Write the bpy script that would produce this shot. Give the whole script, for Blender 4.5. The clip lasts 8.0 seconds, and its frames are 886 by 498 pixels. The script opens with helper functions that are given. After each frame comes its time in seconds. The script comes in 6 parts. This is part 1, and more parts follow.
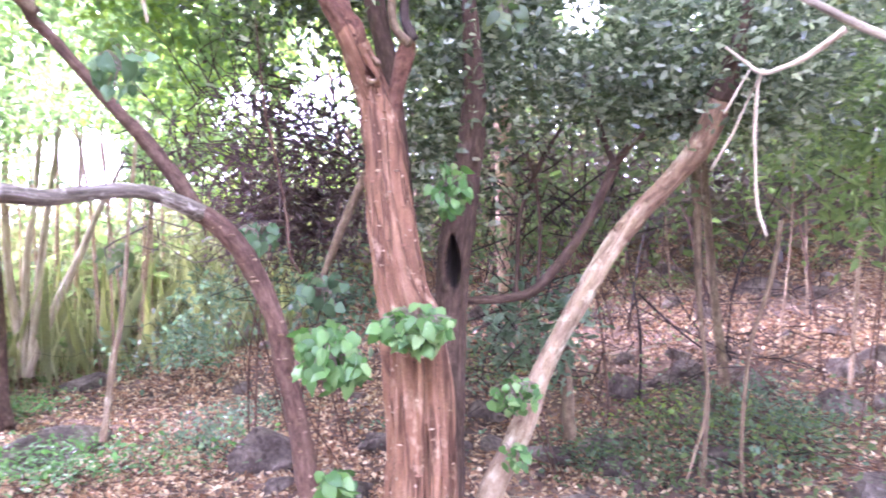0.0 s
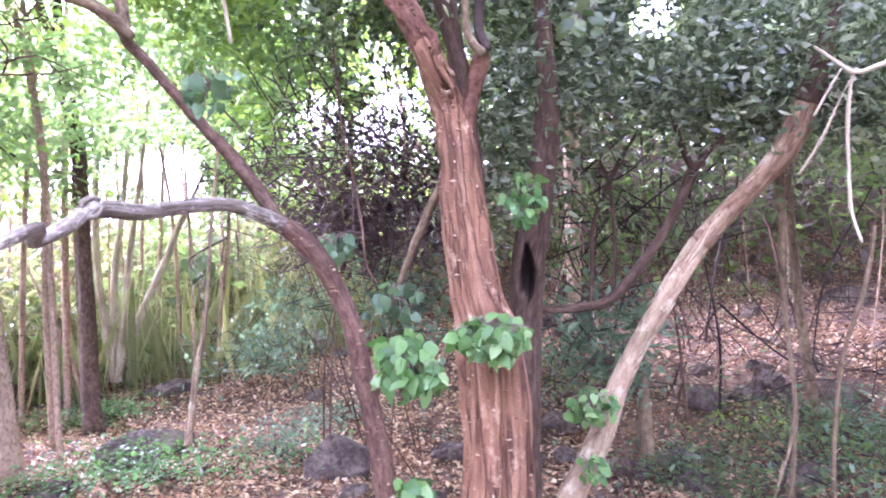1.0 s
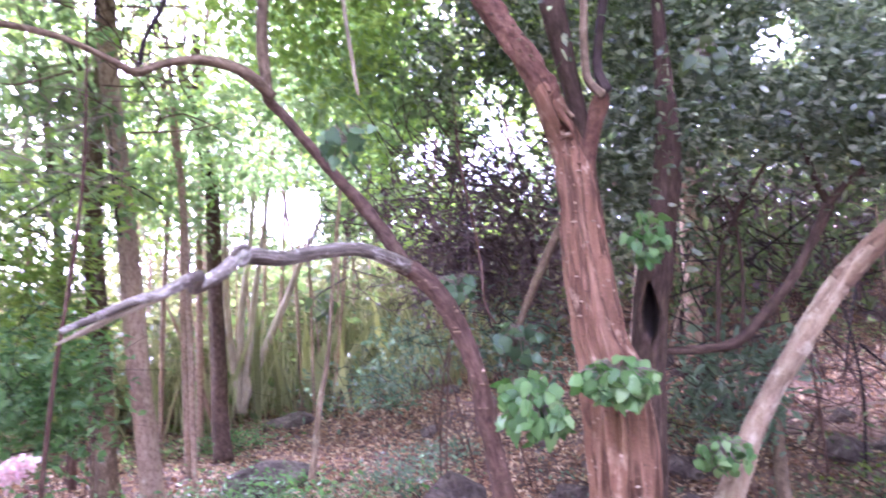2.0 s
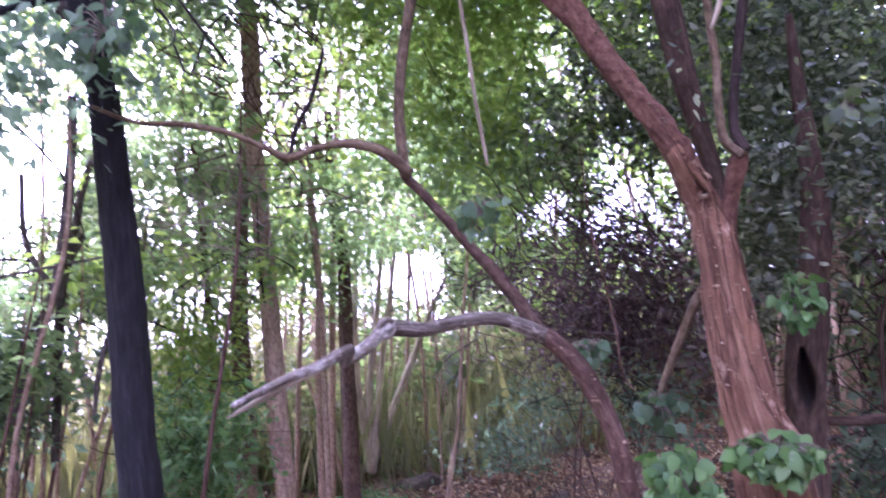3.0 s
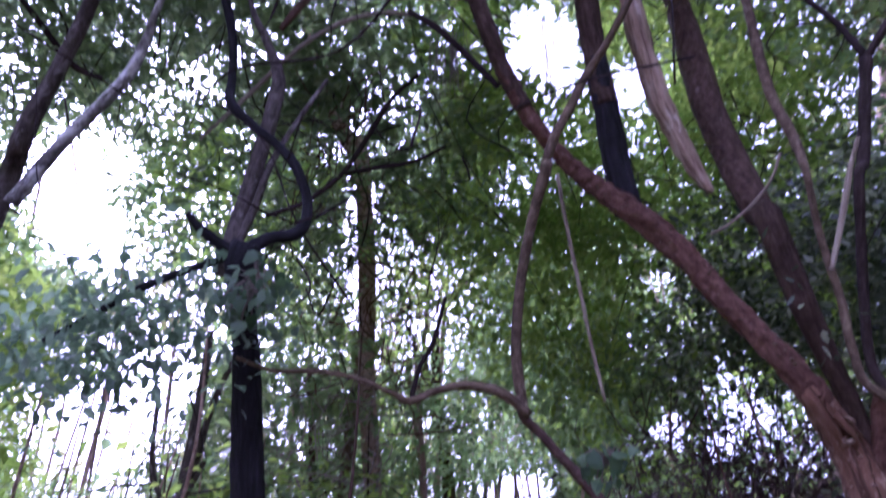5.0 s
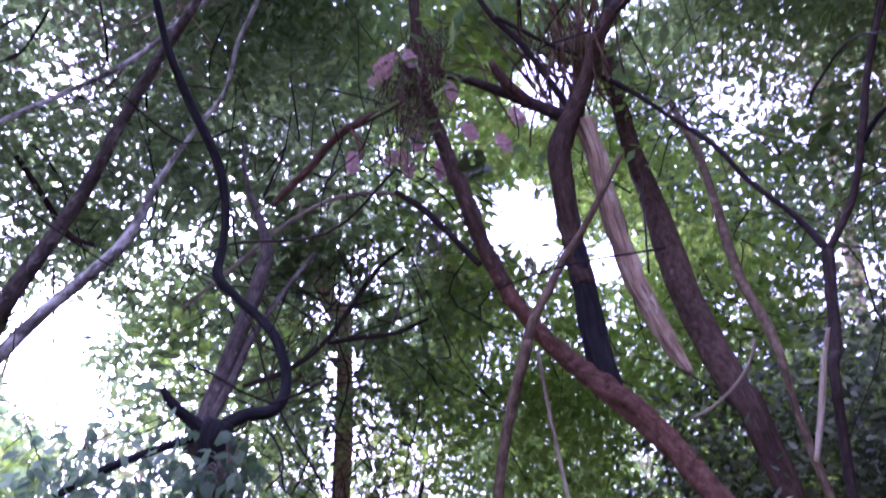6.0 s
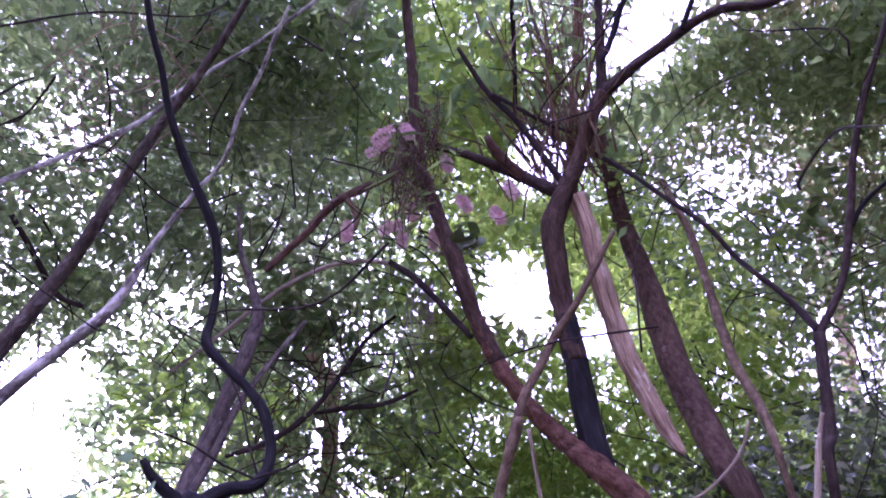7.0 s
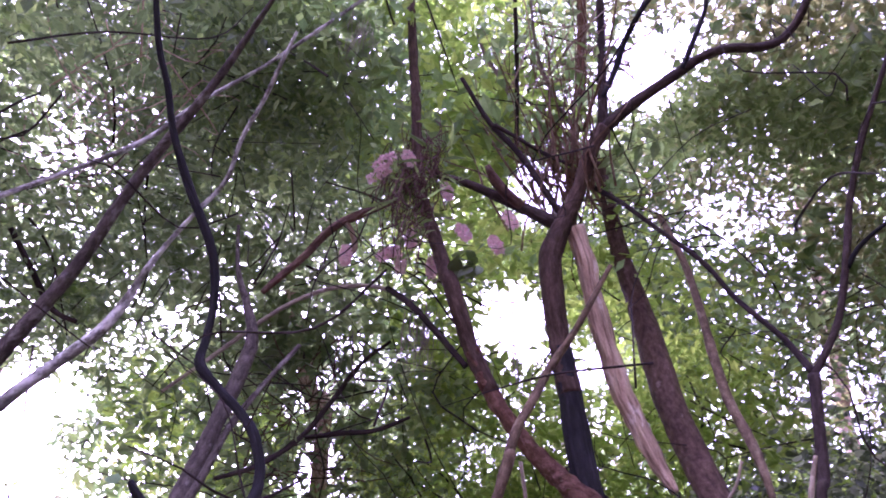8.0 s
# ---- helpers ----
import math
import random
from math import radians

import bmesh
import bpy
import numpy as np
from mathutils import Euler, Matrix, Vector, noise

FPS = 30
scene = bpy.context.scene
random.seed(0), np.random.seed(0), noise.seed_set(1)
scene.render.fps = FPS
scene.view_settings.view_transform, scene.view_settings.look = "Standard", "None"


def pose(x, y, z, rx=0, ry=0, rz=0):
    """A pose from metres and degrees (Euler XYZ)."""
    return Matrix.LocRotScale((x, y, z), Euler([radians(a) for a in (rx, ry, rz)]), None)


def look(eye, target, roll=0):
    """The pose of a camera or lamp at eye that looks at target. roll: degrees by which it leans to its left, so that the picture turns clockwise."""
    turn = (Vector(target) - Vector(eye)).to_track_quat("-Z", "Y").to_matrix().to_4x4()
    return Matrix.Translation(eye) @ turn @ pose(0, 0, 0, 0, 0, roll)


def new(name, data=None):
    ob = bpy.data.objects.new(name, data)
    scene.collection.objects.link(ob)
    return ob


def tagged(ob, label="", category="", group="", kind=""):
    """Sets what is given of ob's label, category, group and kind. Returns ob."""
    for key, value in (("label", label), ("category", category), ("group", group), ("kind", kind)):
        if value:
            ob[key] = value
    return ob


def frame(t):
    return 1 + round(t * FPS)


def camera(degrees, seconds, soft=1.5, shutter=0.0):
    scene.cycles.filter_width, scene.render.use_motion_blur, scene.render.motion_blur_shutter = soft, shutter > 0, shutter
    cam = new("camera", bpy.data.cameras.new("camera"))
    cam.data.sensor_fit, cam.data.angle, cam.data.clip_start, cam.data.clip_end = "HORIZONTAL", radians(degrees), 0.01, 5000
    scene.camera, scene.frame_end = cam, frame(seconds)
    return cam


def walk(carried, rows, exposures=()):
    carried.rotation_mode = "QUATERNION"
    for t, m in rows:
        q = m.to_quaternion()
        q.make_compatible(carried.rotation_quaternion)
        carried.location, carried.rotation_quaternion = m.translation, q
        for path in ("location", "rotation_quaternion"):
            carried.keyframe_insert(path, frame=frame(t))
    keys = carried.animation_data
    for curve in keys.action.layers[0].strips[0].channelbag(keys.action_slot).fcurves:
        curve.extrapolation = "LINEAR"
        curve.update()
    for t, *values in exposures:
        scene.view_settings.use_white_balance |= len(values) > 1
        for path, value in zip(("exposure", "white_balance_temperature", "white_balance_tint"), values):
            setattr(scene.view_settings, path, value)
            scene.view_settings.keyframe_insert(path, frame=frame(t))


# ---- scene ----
cam = camera(66.1, 8.0, soft=1.8, shutter=0.5)
METRES, EYE, TILT, LEAN, TURN = 0.62, 1.6, 0.0, 1.0, 0.0
ROWS = [
    (0.0, 0.0, 0.0, 0.0, -0.0, 0.0, -0.0),
    (0.5, -0.0482, 0.0029, -0.0072, 3.93, 0.37, 0.27),
    (1.0, -0.0764, -0.0104, 0.0086, 5.44, 0.72, 0.37),
    (1.5, -0.1225, -0.0394, 0.0302, 8.89, 1.9, 0.68),
    (2.0, -0.1871, -0.1006, 0.0605, 14.2, 3.65, 0.56),
    (3.5, -0.3025, -0.2381, 0.1999, 27.32, 11.22, 0.92),
    (4.0, -0.3247, -0.275, 0.2529, 29.61, 14.26, 0.52),
    (4.5, -0.3507, -0.3288, 0.3266, 32.66, 18.28, -0.77),
    (5.0, -0.3239, -0.4105, 0.3792, 32.03, 25.34, -1.11),
    (6.5, -0.2477, -0.5267, 0.5282, 29.49, 42.33, -1.68),
    (7.0, -0.2483, -0.5437, 0.5356, 28.59, 44.05, -2.17),
    (7.5, -0.2486, -0.5638, 0.5467, 28.61, 45.78, -3.47),
    (8.0, -0.2357, -0.5766, 0.551, 27.07, 46.14, -3.38),
]
EXPOSURES = [(0.0, 4.55, 5150, 49), (1.0, 4.35, 5100, 49), (2.0, 3.95, 5050, 56), (3.5, 2.78, 4950, 64), (4.5, 2.17, 4800, 66), (5.0, 1.8, 4750, 66), (6.5, 2.45, 4850, 78), (8.0, 2.6, 5250, 84)]
walk(cam, [(t, pose(0, 0, EYE, TILT, LEAN, TURN) @ pose(METRES * x, METRES * y, METRES * z, 90 + pitch, roll, yaw)) for t, x, y, z, yaw, pitch, roll in ROWS], EXPOSURES)

# ---- world, sun ----
world = bpy.data.worlds.new("hazy_sky")
scene.world = world
world.use_nodes = True
wt = world.node_tree
sky = wt.nodes.new("ShaderNodeTexSky")
sky.sky_type = "NISHITA"
sky.sun_disc = False
sky.sun_elevation, sky.sun_rotation = radians(32), radians(-60)
sky.air_density, sky.dust_density, sky.ozone_density = 1.0, 6.0, 1.0
pale = wt.nodes.new("ShaderNodeHueSaturation")
pale.inputs["Saturation"].default_value = 0.30
pale.inputs["Value"].default_value = 1.0
wt.links.new(sky.outputs[0], pale.inputs["Color"])
cloud = wt.nodes.new("ShaderNodeMix")
cloud.data_type = "RGBA"
cloud.inputs[0].default_value = 0.65
cloud.inputs[7].default_value = (7.6, 7.8, 8.2, 1)
wt.links.new(pale.outputs[0], cloud.inputs[6])
wt.links.new(cloud.outputs[2], wt.nodes["Background"].inputs["Color"])
wt.nodes["Background"].inputs["Strength"].default_value = 0.15
sun_lamp = bpy.data.lights.new("sun", "SUN")
sun_lamp.energy, sun_lamp.angle, sun_lamp.color = 2.4, radians(14), (1.0, 0.96, 0.9)
sun = new("sun", sun_lamp)
sun.matrix_world = look((-15, 8.7, 10.8), (0, 0, 0))


# ---- materials ----
class Nodes:
    """A small wrapper to write node materials briefly."""

    def __init__(self, name):
        self.mat = bpy.data.materials.new(name)
        self.mat.use_nodes = True
        self.tree = self.mat.node_tree
        self.tree.nodes.clear()
        self.out = self.add("ShaderNodeOutputMaterial")

    def add(self, kind, **values):
        n = self.tree.nodes.new(kind)
        for key, value in values.items():
            n.inputs[key.replace("_", " ")].default_value = value
        return n

    def link(self, a, b):
        self.tree.links.new(a, b)

    def ramp(self, fac, stops):
        n = self.tree.nodes.new("ShaderNodeValToRGB")
        e = n.color_ramp.elements
        while len(e) < len(stops):
            e.new(0.5)
        for el, (pos, col) in zip(e, stops):
            el.position, el.color = pos, (*col, 1)
        self.link(fac, n.inputs[0])
        return n.outputs[0]

    def noise(self, vec, scale, detail=4.0, rough=0.6):
        n = self.add("ShaderNodeTexNoise", Scale=scale, Detail=detail, Roughness=rough)
        if vec is not None:
            self.link(vec, n.inputs["Vector"])
        return n.outputs["Fac"]

    def scaled(self, vec, scale):
        n = self.add("ShaderNodeMapping")
        n.inputs["Scale"].default_value = scale
        self.link(vec, n.inputs["Vector"])
        return n.outputs[0]

    def mix(self, fac, a, b, blend="MIX"):
        n = self.tree.nodes.new("ShaderNodeMix")
        n.data_type, n.blend_type = "RGBA", blend
        for socket, value in ((n.inputs[0], fac), (n.inputs[6], a), (n.inputs[7], b)):
            if hasattr(value, "is_linked"):
                self.link(value, socket)
            else:
                socket.default_value = value if isinstance(value, (int, float)) else (*value, 1)
        return n.outputs[2]

    def bump(self, height, strength, distance):
        n = self.add("ShaderNodeBump", Strength=strength, Distance=distance)
        self.link(height, n.inputs["Height"])
        return n.outputs[0]

    def surface(self, colour, rough=0.8, normal=None, specular=0.3):
        b = self.add("ShaderNodeBsdfPrincipled")
        b.inputs["Roughness"].default_value = rough
        b.inputs["Specular IOR Level"].default_value = specular
        self.link(colour, b.inputs["Base Color"])
        if normal is not None:
            self.link(normal, b.inputs["Normal"])
        return b.outputs[0]

    def done(self, shader):
        self.link(shader, self.out.inputs["Surface"])
        return self.mat


def bark(name, dark, mid, light, patch=None, stretch=0.16, grain=38.0, relief=0.012, patch_at=0.58, cracks=0.35):
    """Bark: long fibres along the stem, broad stains and, where given, flaked patches."""
    m = Nodes(name)
    at = m.tree.nodes.new("ShaderNodeAttribute")
    at.attribute_name = "grain"
    vec = at.outputs["Vector"]
    fibre = m.noise(m.scaled(vec, (1, 1, stretch)), grain, 6, 0.65)
    broad = m.noise(m.scaled(vec, (1, 1, 0.5)), 5.0, 5, 0.6)
    fine = m.noise(vec, 120, 3, 0.7)
    col = m.ramp(fibre, [(0.3, dark), (0.5, mid), (0.72, light)])
    stain = m.ramp(broad, [(0.3, (0.45, 0.42, 0.42)), (0.6, (1.0, 1.0, 1.0))])
    col = m.mix(0.75, col, stain, "MULTIPLY")
    crack = m.ramp(m.noise(m.scaled(vec, (1, 1, 0.09)), 13.0, 3, 0.55), [(0.455, (1, 1, 1)), (0.495, (0.30, 0.26, 0.25)), (0.505, (0.30, 0.26, 0.25)), (0.545, (1, 1, 1))])
    col = m.mix(cracks, col, crack, "MULTIPLY")
    speck = m.ramp(fine, [(0.35, (0.7, 0.7, 0.7)), (0.65, (1.15, 1.15, 1.15))])
    col = m.mix(0.6, col, speck, "MULTIPLY")
    if patch:
        spots = m.noise(m.scaled(vec, (1, 1, 0.55)), 11.0, 4, 0.7)
        mask = m.ramp(spots, [(patch_at, (0, 0, 0)), (patch_at + 0.16, (1, 1, 1))])
        col = m.mix(mask, col, patch)
    n = m.bump(m.mix(cracks, fibre, crack, "MULTIPLY"), 1.0, relief)
    n2 = m.add("ShaderNodeBump", Strength=0.4, Distance=0.003)
    m.link(fine, n2.inputs["Height"])
    m.link(n, n2.inputs["Normal"])
    return m.done(m.surface(col, 0.85, n2.outputs[0], 0.25))


def leaf_material(name, stops, through_col, thin=0.45, rough=0.45, spec=0.4, single=False):
    """Leaves: each its own shade, blotched, with light passing through."""
    m = Nodes(name)
    geo = m.tree.nodes.new("ShaderNodeNewGeometry")
    info = m.tree.nodes.new("ShaderNodeObjectInfo")
    col = m.ramp(info.outputs["Random"] if single else geo.outputs["Random Per Island"], stops)
    tc = m.tree.nodes.new("ShaderNodeTexCoord")
    mottle = m.noise(tc.outputs["Object"], 45, 3, 0.6)
    col = m.mix(0.5, col, m.ramp(mottle, [(0.3, (0.65, 0.65, 0.6)), (0.7, (1.2, 1.2, 1.1))]), "MULTIPLY")
    front = m.surface(col, rough, None, spec)
    back = m.add("ShaderNodeBsdfTranslucent")
    m.link(m.mix(1.0, col, through_col, "MULTIPLY"), back.inputs["Color"])
    mix = m.add("ShaderNodeMixShader")
    mix.inputs[0].default_value = thin
    m.link(front, mix.inputs[1])
    m.link(back.outputs[0], mix.inputs[2])
    return m.done(mix.outputs[0])


BARK_RED = bark("bark_red", (0.145, 0.066, 0.036), (0.228, 0.116, 0.066), (0.315, 0.18, 0.11), (0.43, 0.29, 0.195), patch_at=0.57, stretch=0.22, grain=16.0, relief=0.022, cracks=0.8)
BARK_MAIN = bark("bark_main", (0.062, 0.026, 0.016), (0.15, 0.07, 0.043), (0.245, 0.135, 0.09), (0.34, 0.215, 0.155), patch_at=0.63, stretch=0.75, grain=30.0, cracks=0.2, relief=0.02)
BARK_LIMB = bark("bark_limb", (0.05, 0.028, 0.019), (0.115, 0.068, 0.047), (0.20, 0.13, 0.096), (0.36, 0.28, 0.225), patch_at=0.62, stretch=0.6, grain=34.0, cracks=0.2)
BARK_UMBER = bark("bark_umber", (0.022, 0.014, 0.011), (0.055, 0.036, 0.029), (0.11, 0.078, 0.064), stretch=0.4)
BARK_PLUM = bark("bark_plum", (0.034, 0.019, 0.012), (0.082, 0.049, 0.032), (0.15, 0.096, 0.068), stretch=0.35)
BARK_STUB = bark("bare_wood", (0.20, 0.12, 0.07), (0.58, 0.41, 0.27), (0.74, 0.59, 0.43), (0.80, 0.69, 0.55), stretch=0.12, cracks=0.6)
BARK_LICHEN = bark("bark_lichen", (0.075, 0.068, 0.056), (0.21, 0.195, 0.165), (0.38, 0.36, 0.31), (0.68, 0.67, 0.60), patch_at=0.47, stretch=0.8, cracks=0.15)
BARK_TAN = bark("bark_tan", (0.07, 0.045, 0.026), (0.168, 0.115, 0.067), (0.28, 0.205, 0.129), (0.38, 0.31, 0.211), patch_at=0.6, stretch=0.6, grain=34.0, cracks=0.2)
BARK_PALE = bark("bark_pale", (0.20, 0.125, 0.073), (0.385, 0.27, 0.168), (0.50, 0.385, 0.258), (0.60, 0.50, 0.353), patch_at=0.54, cracks=0.5, relief=0.025, stretch=0.3)
BARK_STEM = bark("bark_stem", (0.085, 0.045, 0.026), (0.22, 0.135, 0.079), (0.36, 0.245, 0.155), (0.52, 0.41, 0.284), patch_at=0.56, cracks=0.4, stretch=0.3)
BARK_GREY = bark("bark_grey", (0.19, 0.12, 0.077), (0.44, 0.30, 0.202), (0.58, 0.44, 0.310), (0.66, 0.54, 0.396), patch_at=0.6, stretch=0.7, cracks=0.2)
BARK_DEAD = bark("bark_dead", (0.06, 0.046, 0.034), (0.19, 0.155, 0.12), (0.40, 0.35, 0.29), (0.68, 0.62, 0.54), stretch=0.14, patch_at=0.5)
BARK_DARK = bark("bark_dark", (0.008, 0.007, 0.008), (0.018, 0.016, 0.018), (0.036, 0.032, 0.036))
BARK_BROWN = bark("bark_brown", (0.055, 0.028, 0.018), (0.135, 0.074, 0.051), (0.225, 0.142, 0.105), (0.32, 0.24, 0.2), patch_at=0.66, stretch=0.4, cracks=0.35)
TWIG_DARK = bark("twig_dark", (0.018, 0.012, 0.011), (0.04, 0.026, 0.024), (0.08, 0.055, 0.05))
TWIG_PURPLE = bark("twig_purple", (0.06, 0.038, 0.036), (0.145, 0.094, 0.09), (0.25, 0.175, 0.16))
TWIG_PALE = bark("twig_pale", (0.18, 0.14, 0.103), (0.34, 0.28, 0.206), (0.52, 0.45, 0.344))
BARK_GREYDARK = bark("bark_grey_dark", (0.04, 0.03, 0.024), (0.10, 0.08, 0.064), (0.18, 0.15, 0.125), (0.30, 0.27, 0.23), stretch=0.5, patch_at=0.58)
BARK_GLADE = bark("bark_glade", (0.34, 0.26, 0.172), (0.55, 0.45, 0.318), (0.72, 0.63, 0.473))
# near-black cavity lining: the shade inside a hole put into the colour
HOLLOW_DARK = bark("hollow_shade", (0.008, 0.005, 0.004), (0.02, 0.013, 0.011), (0.04, 0.026, 0.02))

LEAF_DARK = leaf_material("leaf_dark", [(0.0, (0.052, 0.076, 0.039)), (0.5, (0.077, 0.109, 0.054)), (1.0, (0.117, 0.147, 0.077))], (2.62, 2.74, 1.80), 0.535, 0.38, 0.5)
LEAF_MID = leaf_material("leaf_mid", [(0.0, (0.073, 0.105, 0.047)), (0.6, (0.106, 0.147, 0.064)), (1.0, (0.159, 0.193, 0.095))], (2.76, 2.91, 1.77), 0.6)
LEAF_LIGHT = leaf_material("leaf_light", [(0.0, (0.092, 0.139, 0.069)), (0.6, (0.135, 0.188, 0.096)), (1.0, (0.193, 0.233, 0.133))], (2.62, 2.79, 1.94), 0.62)
LEAF_OLIVE = leaf_material("leaf_olive", [(0.0, (0.097, 0.111, 0.053)), (0.6, (0.15, 0.162, 0.08)), (1.0, (0.216, 0.215, 0.117))], (1.96, 1.92, 1.26), 0.53)
LEAF_FRESH = leaf_material("leaf_fresh", [(0.0, (0.11, 0.165, 0.048)), (0.6, (0.163, 0.223, 0.068)), (1.0, (0.237, 0.278, 0.1))], (2.48, 2.68, 1.31), 0.62)
# palest tones stand in for sky glints, on top of the real gloss
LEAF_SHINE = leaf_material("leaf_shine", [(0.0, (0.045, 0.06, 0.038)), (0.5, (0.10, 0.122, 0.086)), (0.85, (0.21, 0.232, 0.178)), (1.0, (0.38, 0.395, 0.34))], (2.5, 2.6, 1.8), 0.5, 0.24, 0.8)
LEAF_VINE = leaf_material("leaf_vine", [(0.0, (0.08, 0.16, 0.06)), (0.5, (0.13, 0.23, 0.09)), (1.0, (0.20, 0.30, 0.14))], (1.3, 1.7, 0.6), 0.35, 0.4)
# greyed blue-green; at the left its cast stands in for haze
LEAF_BLUE = leaf_material("leaf_blue", [(0.0, (0.068, 0.103, 0.068)), (0.5, (0.105, 0.15, 0.102)), (1.0, (0.17, 0.217, 0.16))], (1.9, 2.15, 1.65), 0.5, 0.4)
LEAF_PURPLE = leaf_material("leaf_purple", [(0.0, (0.05, 0.032, 0.034)), (0.6, (0.105, 0.07, 0.068)), (1.0, (0.17, 0.13, 0.11))], (1.5, 1.2, 1.2), 0.35)
LEAF_DUSK = leaf_material("leaf_dusk", [(0.0, (0.075, 0.058, 0.05)), (0.6, (0.125, 0.10, 0.08)), (1.0, (0.19, 0.165, 0.12))], (1.5, 1.3, 1.2), 0.4)
LEAF_STRAW = leaf_material("leaf_straw", [(0.0, (0.19, 0.20, 0.11)), (0.6, (0.29, 0.30, 0.165)), (1.0, (0.39, 0.385, 0.24))], (1.7, 1.7, 1.3), 0.6)
LEAF_DRY = leaf_material("leaf_dry", [(0.0, (0.075, 0.042, 0.026)), (0.3, (0.23, 0.125, 0.073)), (0.6, (0.42, 0.26, 0.154)), (0.85, (0.57, 0.42, 0.273)), (1.0, (0.74, 0.62, 0.440))], (1.2, 0.9, 0.616), 0.15, 0.7, 0.2)
PIECE_GREEN = leaf_material("vine_leaf_green", [(0.0, (0.05, 0.115, 0.03)), (0.4, (0.095, 0.185, 0.055)), (0.8, (0.155, 0.26, 0.09)), (1.0, (0.26, 0.36, 0.16))], (1.3, 1.7, 0.7), 0.35, 0.42, 0.4, True)
PIECE_BLUE = leaf_material("vine_leaf_blue", [(0.0, (0.055, 0.10, 0.05)), (0.5, (0.095, 0.155, 0.08)), (1.0, (0.16, 0.23, 0.13))], (1.4, 1.7, 1.0), 0.4, 0.45, 0.4, True)
PIECE_DARK = leaf_material("vine_leaf_dark", [(0.0, (0.05, 0.075, 0.035)), (0.5, (0.09, 0.125, 0.055)), (1.0, (0.16, 0.19, 0.09))], (1.5, 1.8, 0.7), 0.4, 0.38, 0.45, True)
PETAL = leaf_material("petal_pink", [(0.0, (0.74, 0.47, 0.52)), (0.5, (0.84, 0.64, 0.66)), (1.0, (0.92, 0.81, 0.80))], (1.0, 0.85, 0.9), 0.35, 0.6)


def soil_material():
    m = Nodes("forest_soil")
    tc = m.tree.nodes.new("ShaderNodeTexCoord")
    vec = tc.outputs["Object"]
    big, small = m.noise(vec, 0.9, 5), m.noise(vec, 28, 6, 0.7)
    vor = m.add("ShaderNodeTexVoronoi", Scale=22.0)
    m.link(vec, vor.inputs["Vector"])
    flake = m.ramp(vor.outputs["Color"], [(0.1, (0.09, 0.054, 0.04)), (0.5, (0.18, 0.112, 0.08)), (0.95, (0.30, 0.205, 0.15))])
    earth = m.ramp(small, [(0.3, (0.045, 0.031, 0.026)), (0.7, (0.125, 0.088, 0.07))])
    mask = m.ramp(big, [(0.4, (0, 0, 0)), (0.62, (1, 1, 1))])
    col = m.mix(mask, flake, earth)
    h = m.mix(0.5, small, vor.outputs["Distance"])
    return m.done(m.surface(col, 0.95, m.bump(h, 0.8, 0.03), 0.15))


def rock_material():
    m = Nodes("limestone_rock")
    tc = m.tree.nodes.new("ShaderNodeTexCoord")
    vec = tc.outputs["Object"]
    a, b = m.noise(vec, 3.5, 6, 0.65), m.noise(vec, 26, 5, 0.7)
    col = m.ramp(a, [(0.3, (0.085, 0.063, 0.053)), (0.5, (0.195, 0.148, 0.124)), (0.7, (0.40, 0.32, 0.265))])
    col = m.mix(0.7, col, m.ramp(b, [(0.35, (0.4, 0.4, 0.4)), (0.65, (1.3, 1.3, 1.3))]), "MULTIPLY")
    vor = m.add("ShaderNodeTexVoronoi", Scale=7.0)
    vor.feature = "DISTANCE_TO_EDGE"
    m.link(vec, vor.inputs["Vector"])
    seam = m.ramp(vor.outputs["Distance"], [(0.0, (0.35, 0.32, 0.32)), (0.06, (1, 1, 1))])
    col = m.mix(0.15, col, seam, "MULTIPLY")
    lichen = m.ramp(m.noise(vec, 9, 4, 0.7), [(0.62, (0, 0, 0)), (0.72, (1, 1, 1))])
    col = m.mix(lichen, col, (0.30, 0.255, 0.225))
    h = m.mix(0.15, m.mix(0.6, a, b), seam, "MULTIPLY")
    return m.done(m.surface(col, 0.95, m.bump(h, 1.0, 0.16), 0.15))


SOIL, ROCK = soil_material(), rock_material()


# ---- mesh helpers ----
def mesh_from(name, verts, loops, sizes, mat, smooth=False, grain=None):
    """A mesh from arrays: corners face after face, and the number of corners of each face."""
    me = bpy.data.meshes.new(name)
    verts, loops, sizes = np.asarray(verts, "f"), np.asarray(loops, "i"), np.asarray(sizes, "i")
    me.vertices.add(len(verts))
    me.vertices.foreach_set("co", verts.ravel())
    me.loops.add(len(loops))
    me.loops.foreach_set("vertex_index", loops)
    me.polygons.add(len(sizes))
    me.polygons.foreach_set("loop_start", np.concatenate(([0], np.cumsum(sizes)[:-1])).astype("i"))
    me.polygons.foreach_set("use_smooth", np.full(len(sizes), smooth))
    me.update(calc_edges=True)
    if grain is not None:
        me.attributes.new("grain", "FLOAT_VECTOR", "POINT").data.foreach_set("vector", np.asarray(grain, "f").ravel())
    me.materials.append(mat)
    return me


def thing(name, base, label, category, group="", kind=""):
    ob = new(name)
    ob.empty_display_size = 0.1
    ob.location = base
    return tagged(ob, label, category, group, kind)


def child(name, me, parent, label="", kind=""):
    """One mesh object under a thing, its vertices given in the world."""
    ob = new(name, me)
    ob.parent = parent
    ob.matrix_parent_inverse = Matrix.Translation(parent.location).inverted()
    return tagged(ob, label, kind=kind)


